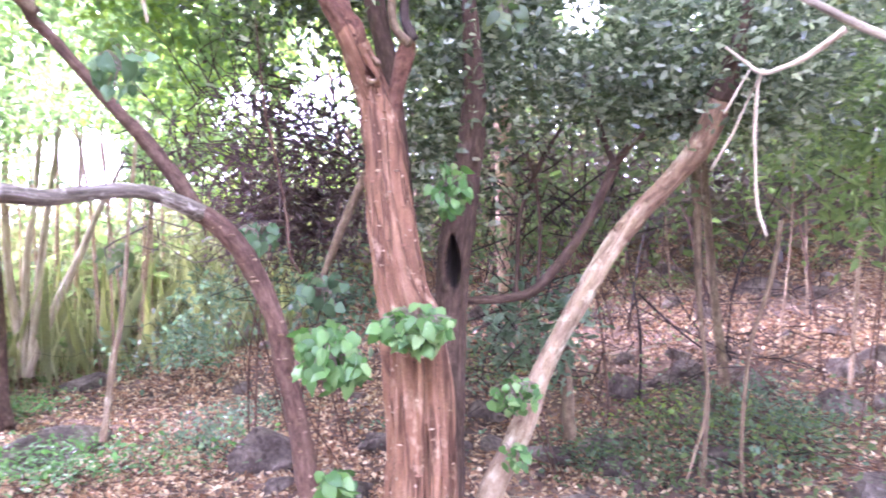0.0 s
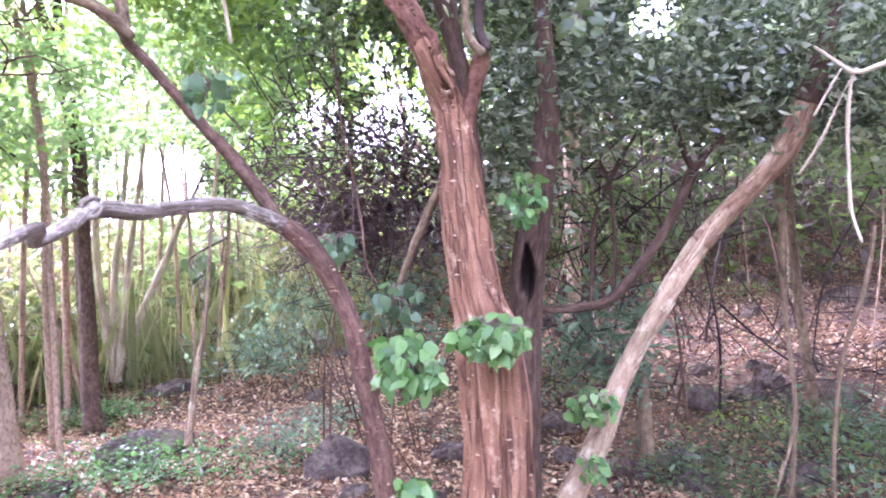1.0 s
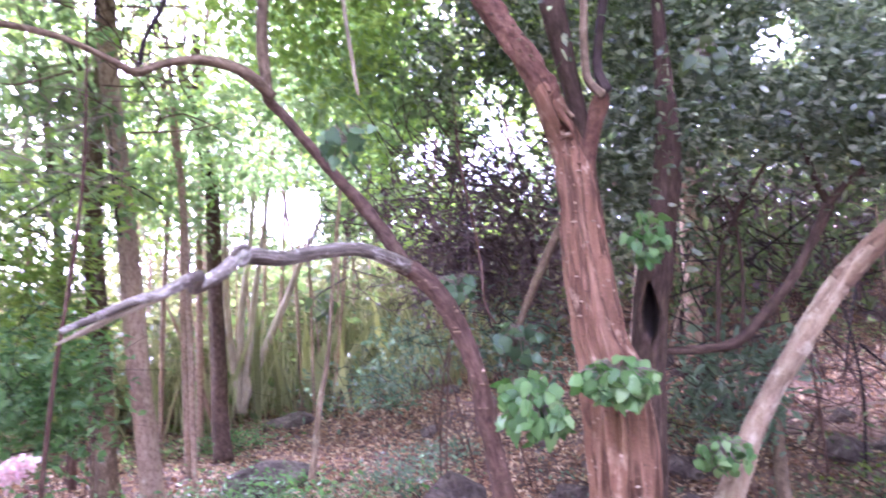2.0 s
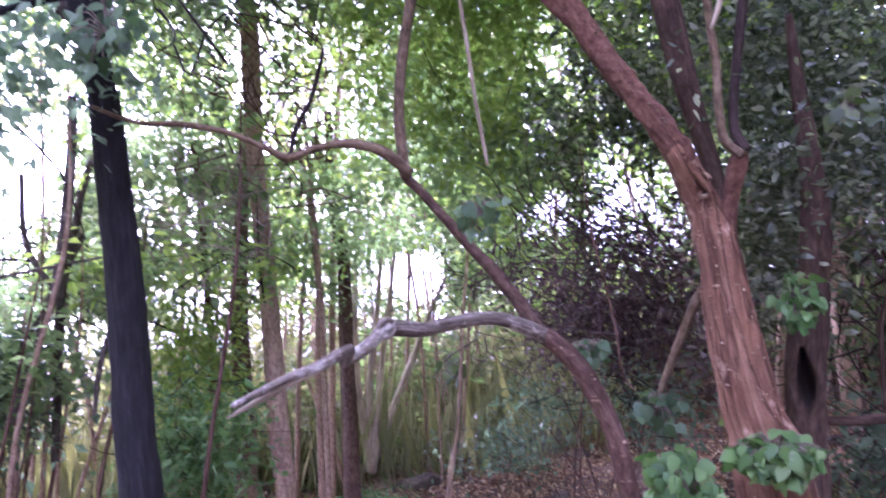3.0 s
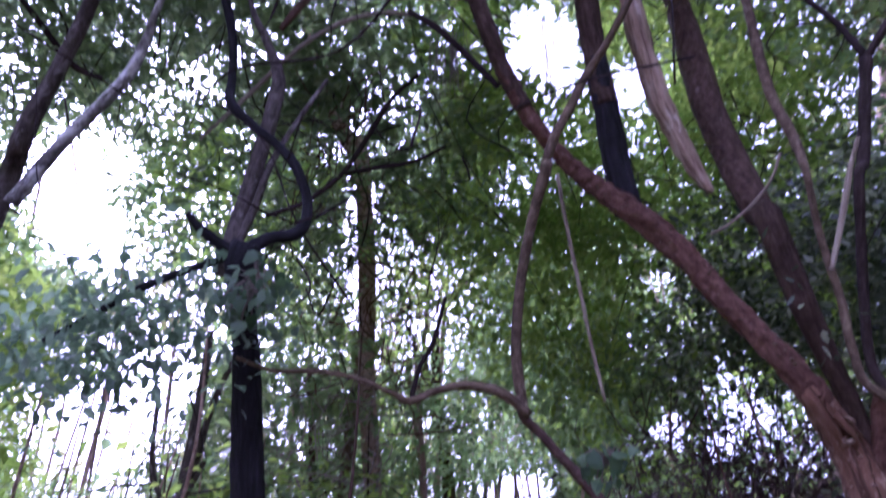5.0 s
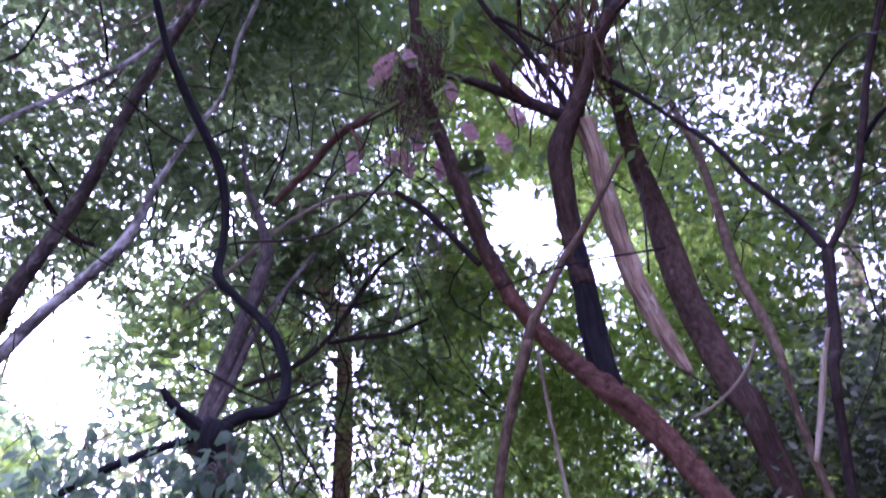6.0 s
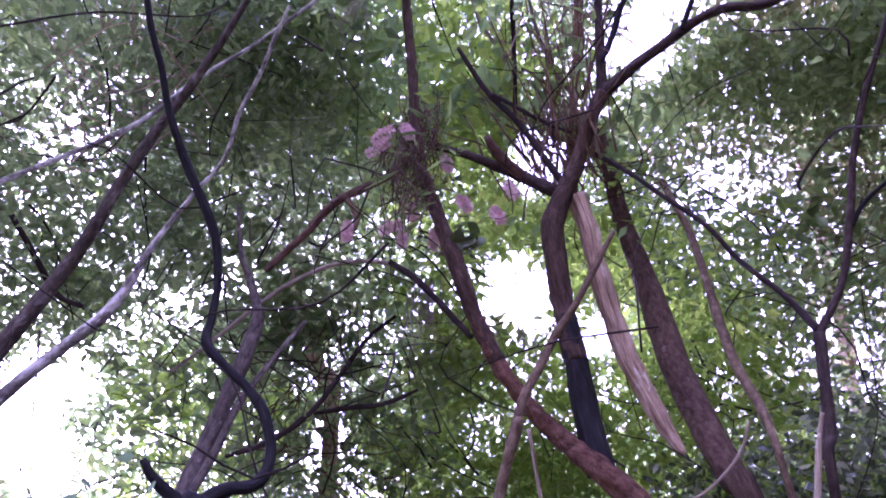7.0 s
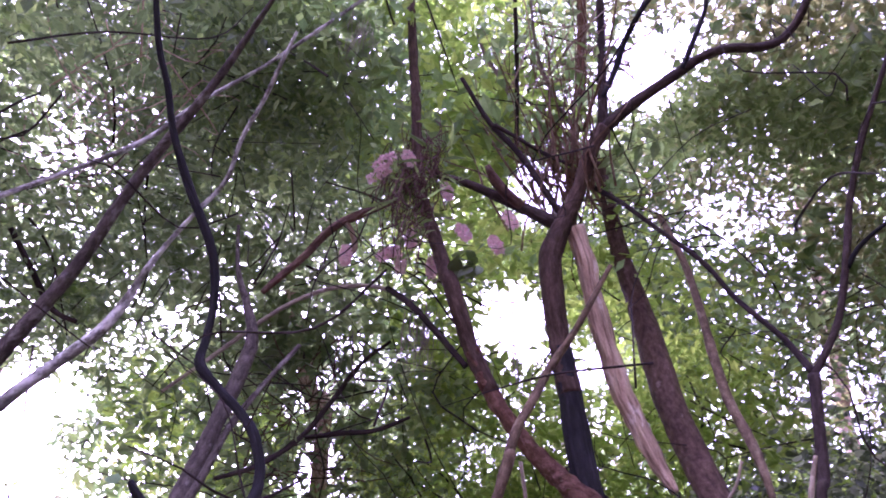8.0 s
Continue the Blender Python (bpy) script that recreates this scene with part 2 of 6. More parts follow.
def spline(rows, step):
    """Catmull-Rom through rows of x, y, z, r, at about one ring a step."""
    p = np.asarray(rows, float)
    p = np.vstack((2 * p[0] - p[1], p, 2 * p[-1] - p[-2]))
    out = []
    for i in range(1, len(p) - 2):
        n = max(2, int(np.linalg.norm(p[i + 1, :3] - p[i, :3]) / step))
        for u in np.arange(n) / n:
            a, b, c, d = p[i - 1], p[i], p[i + 1], p[i + 2]
            out.append(0.5 * (2 * b + (c - a) * u + (2 * a - 5 * b + 4 * c - d) * u * u + (3 * b - a - 3 * c + d) * u ** 3))
    out.append(p[-2])
    out = np.array(out)
    out[:, 3] = np.maximum(out[:, 3], 0.0015)
    return out


def tube_arrays(rows, sides, step, rough=0.06, flutes=0, flute_depth=0.0, seed=0, rings=0.0, fade=0.0):
    """Rings along a stem: lumpy, and fluted where wanted."""
    s = spline(rows, step)
    c, r = s[:, :3], s[:, 3]
    tan = np.gradient(c, axis=0)
    tan /= np.linalg.norm(tan, axis=1)[:, None] + 1e-9
    along = np.concatenate(([0], np.cumsum(np.linalg.norm(np.diff(c, axis=0), axis=1))))
    side = np.cross(tan[0], (0.3, 0.9, 0.1))
    side /= np.linalg.norm(side)
    ang = np.arange(sides) / sides * 2 * math.pi
    verts, grain = [], []
    for i in range(len(c)):
        side = side - tan[i] * np.dot(side, tan[i])
        side /= np.linalg.norm(side)
        up = np.cross(tan[i], side)
        lump = np.array([noise.noise((math.cos(a) * 1.3 + seed * 7.1, math.sin(a) * 1.3 + seed, along[i] * 0.9 / max(0.05, r[i]) * 0.5)) for a in ang])
        rr = r[i] * (1 + rough * 2 * lump)
        if rings:
            rr = rr * (1 + rings * (np.array([noise.noise((math.cos(a) * 0.9, math.sin(a) * 0.9 + seed, along[i] * 26)) + 1.4 * max(0.0, noise.noise((math.cos(a) * 1.4, math.sin(a) * 1.4 + seed, along[i] * 9))) for a in ang])))
        if flutes:
            w = np.array([noise.noise((math.cos(a) * flutes * 0.5, math.sin(a) * flutes * 0.5 + seed * 3, along[i] * 0.8)) for a in ang])
            depth = flute_depth * (min(1.0, max(0.15, (fade - along[i]) / 0.5)) if fade else 1.0)
            rr = rr * (1 + depth * (0.9 * np.abs(w) - 0.2 - 0.5 * np.exp(-((w / 0.07) ** 2)) * np.clip(0.5 + 2.5 * lump, 0, 1)))
        verts.append(c[i] + rr[:, None] * (np.cos(ang)[:, None] * side + np.sin(ang)[:, None] * up))
        k = max(r[i], 0.012)
        grain.append(np.stack((np.cos(ang) * k + seed, np.sin(ang) * k + seed * 0.37, np.full(sides, along[i])), 1))
    n = len(c)
    verts, grain = np.concatenate(verts), np.concatenate(grain)
    i, j = np.meshgrid(np.arange(n - 1), np.arange(sides), indexing="ij")
    k = (j + 1) % sides
    loops = np.stack((i * sides + j, i * sides + k, (i + 1) * sides + k, (i + 1) * sides + j), -1).reshape(-1)
    sizes = np.full((n - 1) * sides, 4)
    loops = np.concatenate((loops, np.arange(sides)[::-1], np.arange(sides) + (n - 1) * sides))
    return verts, loops, np.concatenate((sizes, [sides, sides])), grain


SEED = [0]


def limb(name, rows, mat, parent, label="", sides=0, step=0.0, rough=0.06, flutes=0, flute_depth=0.0, rings=0.0, fade=0.0):
    """One stem or branch as a mesh of its own under its tree."""
    SEED[0] += 1
    big = max(p[3] for p in rows)
    sides = sides or (20 if big > 0.07 else 12 if big > 0.03 else 8 if big > 0.015 else 6)
    step = step or max(0.02, min(0.07, big * 0.7))
    v, l, s, g = tube_arrays(rows, sides, step, rough, flutes, flute_depth, SEED[0] % 17, rings, fade)
    return child(name, mesh_from(name, v, l, s, mat, True, g), parent, label)


def many_tubes(name, paths, mat, parent, sides=4, step=0.12, kind="stuff", label=""):
    """Fine twigs that nobody could count, joined."""
    V, L, S, Gr, off = [], [], [], [], 0
    for q, rows in enumerate(paths):
        v, l, s, g = tube_arrays(rows, sides, step, 0.03, seed=q % 13)
        V.append(v), L.append(l + off), S.append(s), Gr.append(g)
        off += len(v)
    me = mesh_from(name, np.concatenate(V), np.concatenate(L), np.concatenate(S), mat, True, np.concatenate(Gr))
    return child(name, me, parent, label, kind)


def unit(v):
    return v / (np.linalg.norm(v, axis=-1, keepdims=True) + 1e-9)


def leaf_arrays(rng, at, size, width=0.45, droop=0.35, flat=0.7, outward=None, shape="kite"):
    """Leaves at the given places. kite: two bent halves; oval: a rounder blade with a rib, for leaves near by."""
    n = len(at)
    d = rng.normal(size=(n, 3))
    d[:, 2] = d[:, 2] * 0.5 - droop
    if outward is not None:
        d = d + outward * 1.2
    d = unit(d)
    up = rng.normal(size=(n, 3)) * (1 - flat)
    up[:, 2] += flat
    side = unit(np.cross(d, up))
    up = np.cross(side, d)
    L = (np.asarray(size) * rng.uniform(0.65, 1.35, n))[:, None]
    W = L * width * rng.uniform(0.8, 1.2, n)[:, None]
    curl = L * rng.uniform(-0.05, 0.22, n)[:, None]
    if shape == "kite":
        v = np.stack((at, at + 0.42 * L * d + 0.5 * W * side + 0.12 * W * up, at + L * d - curl * up, at + 0.42 * L * d - 0.5 * W * side + 0.12 * W * up), 1)
        f, per, sizes = np.array([0, 2, 1, 0, 3, 2]), 4, [3, 3]
    else:
        rib = at + 0.5 * L * d + 0.03 * L * up
        v = np.stack((at, rib, at + L * d - curl * up,
                      at + 0.22 * L * d + 0.46 * W * side + 0.10 * W * up, at + 0.62 * L * d + 0.42 * W * side + 0.08 * W * up - 0.3 * curl * up,
                      at + 0.22 * L * d - 0.46 * W * side + 0.10 * W * up, at + 0.62 * L * d - 0.42 * W * side + 0.08 * W * up - 0.3 * curl * up), 1)
        f, per, sizes = np.array([0, 1, 4, 3, 1, 2, 4, 0, 5, 6, 1, 1, 6, 2]), 7, [4, 3, 4, 3]
    loops = (np.arange(n)[:, None] * per + f).reshape(-1)
    return v.reshape(-1, 3), loops, np.tile(sizes, n)


def leaves(name, rng, at, size, mat, parent, label="", **shape):
    v, l, s = leaf_arrays(rng, np.asarray(at, float), size, **shape)
    return child(name, mesh_from(name, v, l, s, mat), parent, label, "stuff")


def ball(rng, n, centre, radii, hollow=0.0):
    """Places in an ellipsoid, gathered into sprays."""
    k = max(1, n // 14)
    c = unit(rng.normal(size=(k, 3))) * (rng.uniform(hollow, 1, k) ** (1 / 2.2))[:, None]
    p = np.repeat(c, 14, 0)[:n] * np.asarray(radii) + rng.normal(size=(min(n, k * 14), 3)) * 0.11
    return p + np.asarray(centre)


# ---- ground ----
def ground_height(x, y):
    g = 0.6 * x + 0.8 * y - 3.6
    s = 0.5 * (g + math.sqrt(g * g + 0.6))
    return 0.235 * s / (1 + s / 60)


def ground_bump(x, y):
    near = math.exp(-((x * x + y * y) / 900.0))
    v = noise.noise((x * 0.7, y * 0.7, 3.1)) * 0.07 + noise.noise((x * 2.3, y * 2.3, 8.0)) * 0.035 + noise.noise((x * 6, y * 6, 1.0)) * 0.012
    return ground_height(x, y) + v * near


def axis(lo, hi, step, far):
    a = list(np.arange(lo, hi + 1e-6, step))
    d, left, right = step, [lo], [hi]
    while right[-1] - hi < far:
        d *= 1.45
        left.append(left[-1] - d)
        right.append(right[-1] + d)
    return np.array(left[1:][::-1] + a + right[1:])


def build_ground():
    xs, ys = axis(-9, 7, 0.09, 450), axis(-2, 14, 0.09, 450)
    v = [(x, y, ground_bump(x, y)) for x in xs for y in ys]
    nx, ny = len(xs), len(ys)
    i, j = np.meshgrid(np.arange(nx - 1), np.arange(ny - 1), indexing="ij")
    loops = np.stack((i * ny + j, (i + 1) * ny + j, (i + 1) * ny + j + 1, i * ny + j + 1), -1).reshape(-1)
    ob = new("ground", mesh_from("ground", v, loops, np.full((nx - 1) * (ny - 1), 4), SOIL, True))
    tagged(ob, "sloping forest floor of brown soil under dry leaf litter", "ground", kind="structure")


build_ground()


def build_litter():
    rng = np.random.default_rng(11)
    n = 230000
    r = rng.uniform(0, 1, n) ** 0.75 * 12.5 + 1.8
    a = np.where(rng.uniform(0, 1, n) < 0.9, rng.uniform(radians(-50), radians(44), n), rng.uniform(-math.pi, math.pi, n))
    r = np.where(rng.uniform(0, 1, n) < 0.04, rng.uniform(0.1, 4, n), r)
    x, y = r * np.sin(a), r * np.cos(a)
    # litter thins to the right, baring dark soil to stand in for shade
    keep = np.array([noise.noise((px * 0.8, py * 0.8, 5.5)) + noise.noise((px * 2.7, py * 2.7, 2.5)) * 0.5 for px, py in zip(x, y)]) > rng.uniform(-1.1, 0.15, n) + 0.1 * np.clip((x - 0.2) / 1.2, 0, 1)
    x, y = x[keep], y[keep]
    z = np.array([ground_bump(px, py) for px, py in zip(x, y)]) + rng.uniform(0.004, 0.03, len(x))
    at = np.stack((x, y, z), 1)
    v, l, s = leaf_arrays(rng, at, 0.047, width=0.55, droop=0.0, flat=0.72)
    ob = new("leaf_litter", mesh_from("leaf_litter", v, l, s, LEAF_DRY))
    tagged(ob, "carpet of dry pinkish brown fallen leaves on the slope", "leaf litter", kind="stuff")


build_litter()


def rock(at, size, squash, seed, sink=0.3, label="grey weathered limestone boulder on the leafy slope"):
    bm = bmesh.new()
    bmesh.ops.create_icosphere(bm, subdivisions=4, radius=1)
    for v in bm.verts:
        p = v.co.copy()
        q = p + Vector((seed * 3.7, seed * 1.9, 0))
        cell = noise.cell(q * 1.4) * 0.10
        k = 1 + 0.34 * noise.noise(q * 1.1) + 0.16 * noise.noise(q * 2.7) + 0.11 * noise.noise(q * 6.1) + 0.06 * noise.noise(q * 13) + cell * 0.4
        v.co = p * k
    chip = random.Random(seed)
    for _ in range(20):
        n = Vector((chip.gauss(0, 1), chip.gauss(0, 1), chip.gauss(0, 1))).normalized()
        d = chip.uniform(0.42, 0.8)
        for v in bm.verts:
            over = v.co.dot(n) - d
            if over > 0:
                v.co -= n * over * 0.96
    for v in bm.verts:
        v.co = Vector((v.co.x * size * 1.15, v.co.y * size, v.co.z * size * squash * 1.1))
    me = bpy.data.meshes.new("rock")
    bm.to_mesh(me)
    bm.free()
    me.materials.append(ROCK)
    ob = new("rock", me)
    ob.matrix_world = pose(at[0], at[1], ground_height(*at) + size * squash * (1 - 2 * sink) * 0.6, seed * 23 % 17 - 8, seed * 31 % 15 - 7, seed * 77 % 360)
    return tagged(ob, label, "rock", "rocks on the slope")


# ---- the main tree and its neighbours ----
main = thing("tree", (-0.11, 3.05, 0), "large reddish brown tree with a fluted peeling trunk", "tree")
BOLE_ROWS = [(-0.112, 3.055, -0.089, 0.278), (-0.121, 3.058, 0.135, 0.204), (-0.119, 3.012, 0.403, 0.165), (-0.115, 3.023, 0.747, 0.149), (-0.119, 3.036, 1.018, 0.139), (-0.145, 3.070, 1.240, 0.131), (-0.203, 3.088, 1.495, 0.113), (-0.244, 3.099, 1.832, 0.102), (-0.264, 3.098, 2.091, 0.089), (-0.289, 3.100, 2.250, 0.081), (-0.330, 3.060, 2.380, 0.070), (-0.385, 2.945, 2.530, 0.062), (-0.440, 2.912, 2.640, 0.048)]
bole_main = limb("trunk", BOLE_ROWS, BARK_RED, main, "fluted trunk with peeling pinkish bark", sides=132, step=0.02, flutes=8, flute_depth=0.42, rings=0.015, fade=2.2)


def bark_specks(parent, rows, seed, n, mat, lo=0, hi=1):
    """Small raised pale scales that dot the bark."""
    rng = np.random.default_rng(seed)
    s = spline(rows, 0.02)
    V, L, S, Gr = [], [], [], []
    for k in range(n):
        c = s[int(rng.uniform(lo, hi) * (len(s) - 1))]
        a = rng.uniform(-2.9, -0.3)
        out = np.array((math.cos(a), math.sin(a), 0.0))
        side = np.array((-out[1], out[0], 0.0))
        q = c[:3] + out * c[3] * 1.04
        w, h = rng.uniform(0.004, 0.018), rng.uniform(0.004, 0.010)
        V += [q - side * w, q + (0, 0, h), q + side * w, q - (0, 0, h), q + out * (0.004 + 0.5 * w)]
        L += [i + 5 * k for i in (0, 4, 1, 1, 4, 2, 2, 4, 3, 3, 4, 0)]
        S += [3] * 4
        Gr += [q] * 5
    child("bark_crust", mesh_from("bark_crust", V, L, S, mat, False, Gr), parent, "pale raised bark scales", "stuff")


bark_specks(bole_main, BOLE_ROWS, 2, 70, BARK_GREY, 0.1, 0.9)
bark_specks(bole_main, BOLE_ROWS, 3, 110, BARK_RED, 0.1, 0.98)
ARM_ROWS = [(-0.235, 3.111, 1.806, 0.038), (-0.253, 3.100, 2.013, 0.055), (-0.284, 3.097, 2.209, 0.062), (-0.332, 3.089, 2.365, 0.061), (-0.385, 2.938, 2.540, 0.058), (-0.483, 2.892, 2.712, 0.056), (-0.657, 2.851, 3.004, 0.057), (-0.800, 2.804, 3.249, 0.059), (-0.933, 2.765, 3.438, 0.063), (-1.160, 2.753, 3.701, 0.052), (-1.304, 2.606, 3.894, 0.043), (-1.395, 2.465, 4.093, 0.044), (-1.449, 2.340, 4.297, 0.044), (-1.492, 2.145, 4.626, 0.047), (-1.564, 2.079, 4.930, 0.042), (-1.621, 1.958, 5.259, 0.036), (-1.593, 1.786, 5.508, 0.032), (-1.533, 1.604, 5.869, 0.033), (-1.482, 1.421, 6.198, 0.029), (-1.403, 1.191, 6.527, 0.026)]
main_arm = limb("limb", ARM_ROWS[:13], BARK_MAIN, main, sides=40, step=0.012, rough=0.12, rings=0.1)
# darker bark on the upper length puts its backlit shade into the colour
limb("limb", [(*p[:3], p[3] * 1.03) for p in ARM_ROWS[11:]], BARK_PLUM, main, "upper limb hung with orchids, its shade put into darker bark", sides=28, step=0.02, rough=0.1, rings=0.08)
bark_specks(main_arm, ARM_ROWS[:13], 5, 60, BARK_TAN, 0.02, 0.8)
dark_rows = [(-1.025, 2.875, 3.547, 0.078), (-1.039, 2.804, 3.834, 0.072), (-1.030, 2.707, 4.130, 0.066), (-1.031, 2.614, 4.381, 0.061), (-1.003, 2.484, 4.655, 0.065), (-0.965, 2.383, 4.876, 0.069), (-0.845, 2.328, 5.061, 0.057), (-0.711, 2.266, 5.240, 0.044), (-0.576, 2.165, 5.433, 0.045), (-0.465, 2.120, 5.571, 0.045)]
limb("branch", dark_rows[:4], BARK_DARK, main, "branch with near-black bark at its lower end", sides=18)
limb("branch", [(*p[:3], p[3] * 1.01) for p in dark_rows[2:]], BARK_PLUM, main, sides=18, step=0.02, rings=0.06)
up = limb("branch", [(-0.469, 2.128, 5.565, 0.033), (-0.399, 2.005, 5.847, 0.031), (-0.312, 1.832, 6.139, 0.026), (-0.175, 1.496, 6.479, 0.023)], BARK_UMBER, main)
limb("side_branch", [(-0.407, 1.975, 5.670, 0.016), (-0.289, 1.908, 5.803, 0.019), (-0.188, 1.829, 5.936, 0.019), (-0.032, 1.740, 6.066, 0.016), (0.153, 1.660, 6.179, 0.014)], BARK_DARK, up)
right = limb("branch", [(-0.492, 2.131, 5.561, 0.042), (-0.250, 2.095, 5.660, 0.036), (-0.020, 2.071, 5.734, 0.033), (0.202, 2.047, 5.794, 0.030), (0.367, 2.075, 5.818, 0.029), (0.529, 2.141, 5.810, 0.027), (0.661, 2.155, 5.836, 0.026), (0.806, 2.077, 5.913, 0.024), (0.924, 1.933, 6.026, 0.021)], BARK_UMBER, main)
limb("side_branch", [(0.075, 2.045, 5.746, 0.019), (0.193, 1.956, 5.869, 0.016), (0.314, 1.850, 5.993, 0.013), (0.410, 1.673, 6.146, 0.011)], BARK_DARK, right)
left = limb("branch", [(-0.897, 2.330, 5.091, 0.041), (-1.050, 2.228, 5.201, 0.039), (-1.195, 2.136, 5.293, 0.034), (-1.369, 2.011, 5.387, 0.026), (-1.555, 1.900, 5.453, 0.020)], BARK_UMBER, main)
limb("side_branch", [(-1.062, 2.214, 5.209, 0.035), (-1.127, 2.112, 5.267, 0.035), (-1.168, 2.001, 5.334, 0.028), (-1.177, 1.942, 5.371, 0.017)], BARK_BROWN, left)
limb("twig", [(-0.839, 2.326, 5.108, 0.024), (-0.913, 2.188, 5.299, 0.021), (-0.995, 2.016, 5.494, 0.021), (-1.114, 1.828, 5.671, 0.018), (-1.188, 1.581, 5.870, 0.014)], TWIG_DARK, left)
limb("twig", [(-1.087, 1.852, 5.634, 0.018), (-0.998, 1.950, 5.596, 0.014), (-0.860, 2.109, 5.522, 0.014), (-0.725, 2.229, 5.462, 0.011)], TWIG_DARK, left)
limb("broken_limb", [(-0.804, 2.381, 5.068, 0.058), (-0.797, 2.515, 4.918, 0.061), (-0.811, 2.632, 4.765, 0.060), (-0.821, 2.765, 4.582, 0.062), (-0.812, 2.869, 4.421, 0.061), (-0.803, 2.963, 4.258, 0.061), (-0.767, 3.062, 4.079, 0.057), (-0.727, 3.142, 3.914, 0.050), (-0.693, 3.182, 3.806, 0.039), (-0.662, 3.203, 3.726, 0.020)], BARK_STUB, main, "broken hanging limb with pale bare wood", sides=20, step=0.02, rough=0.14, flutes=3, flute_depth=0.2)
limb("knob", [(-0.263, 3.129, 2.017, 0.057), (-0.237, 3.112, 2.144, 0.052), (-0.210, 3.089, 2.269, 0.041), (-0.183, 3.068, 2.366, 0.038), (-0.160, 3.047, 2.449, 0.046), (-0.142, 3.031, 2.507, 0.038), (-0.133, 3.018, 2.553, 0.020)], BARK_MAIN, bole_main)
limb("knot", [(-0.300 + 0.036 * math.cos(a), 2.985 - 0.012 * math.sin(a), 2.392 + 0.050 * math.sin(a), 0.009 + 0.003 * math.sin(3 * a)) for a in np.linspace(0.4, 5.9, 10)], BARK_STEM, bole_main, "torn lip round a knot hole")
limb("splinter", [(-0.370, 2.933, 2.502, 0.007), (-0.338, 2.948, 2.463, 0.015), (-0.306, 2.964, 2.416, 0.015), (-0.281, 2.978, 2.373, 0.010), (-0.267, 2.988, 2.335, 0.002)], BARK_RED, main_arm, "pale torn splinter")
limb("splinter", [(-0.347, 2.953, 2.514, 0.005), (-0.315, 2.967, 2.477, 0.012), (-0.285, 2.983, 2.430, 0.010), (-0.266, 2.992, 2.401, 0.003)], BARK_RED, main_arm, "pale torn splinter")
limb("branch", [(-0.128, 2.945, 2.488, 0.021), (-0.194, 2.950, 2.573, 0.019), (-0.204, 2.931, 2.732, 0.020), (-0.197, 2.900, 2.899, 0.018), (-0.205, 2.869, 3.045, 0.018), (-0.210, 2.811, 3.232, 0.016), (-0.200, 2.722, 3.451, 0.018), (-0.214, 2.811, 3.680, 0.026), (-0.259, 2.862, 3.983, 0.026), (-0.268, 2.888, 4.298, 0.028), (-0.263, 2.884, 4.627, 0.024), (-0.272, 2.844, 4.972, 0.023), (-0.328, 2.755, 5.336, 0.019)], BARK_TAN, main)
fork = limb("branch", [(-0.113, 2.988, 2.520, 0.025), (-0.152, 2.985, 2.637, 0.022), (-0.121, 2.937, 2.869, 0.022), (-0.068, 2.856, 3.132, 0.022), (-0.014, 2.757, 3.378, 0.023), (0.021, 2.803, 3.472, 0.028), (0.081, 2.789, 3.705, 0.027), (0.144, 2.753, 3.948, 0.029)], BARK_UMBER, main)
limb("side_branch", [(0.142, 2.756, 3.944, 0.019), (0.251, 2.743, 4.074, 0.019), (0.357, 2.709, 4.222, 0.018), (0.478, 2.593, 4.454, 0.020), (0.588, 2.455, 4.682, 0.018), (0.736, 2.286, 4.900, 0.016), (0.903, 2.110, 5.089, 0.013), (1.024, 1.988, 5.230, 0.011)], BARK_UMBER, fork)
limb("side_branch", [(0.465, 2.619, 4.404, 0.014), (0.533, 2.560, 4.456, 0.014), (0.637, 2.504, 4.489, 0.011), (0.743, 2.457, 4.505, 0.008)], BARK_DARK, fork)
limb("branch", [(0.148, 2.787, 3.987, 0.020), (0.073, 2.761, 4.210, 0.016), (-0.066, 2.697, 4.463, 0.014), (-0.165, 2.616, 4.706, 0.015), (-0.337, 2.508, 4.950, 0.013), (-0.501, 2.399, 5.168, 0.016), (-0.675, 2.306, 5.349, 0.017)], TWIG_DARK, main)
limb("twig", [(-0.201, 2.779, 3.001, 0.012), (-0.152, 2.735, 3.100, 0.011), (-0.101, 2.681, 3.210, 0.011), (-0.057, 2.628, 3.306, 0.009), (-0.029, 2.582, 3.383, 0.007)], BARK_GLADE, main, "bare pale twig")
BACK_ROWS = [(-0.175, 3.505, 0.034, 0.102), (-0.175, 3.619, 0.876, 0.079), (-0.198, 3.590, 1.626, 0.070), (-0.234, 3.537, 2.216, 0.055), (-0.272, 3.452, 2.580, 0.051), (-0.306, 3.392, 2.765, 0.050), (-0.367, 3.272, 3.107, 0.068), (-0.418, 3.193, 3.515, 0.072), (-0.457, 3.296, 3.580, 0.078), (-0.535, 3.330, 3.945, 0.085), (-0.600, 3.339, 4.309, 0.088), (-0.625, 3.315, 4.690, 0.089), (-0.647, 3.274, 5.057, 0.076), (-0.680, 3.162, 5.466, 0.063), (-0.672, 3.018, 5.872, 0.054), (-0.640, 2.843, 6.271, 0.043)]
# darker bark on the lower length stands in for the crown's shade
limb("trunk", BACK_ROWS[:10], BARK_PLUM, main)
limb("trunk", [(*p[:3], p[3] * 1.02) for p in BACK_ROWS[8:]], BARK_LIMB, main)
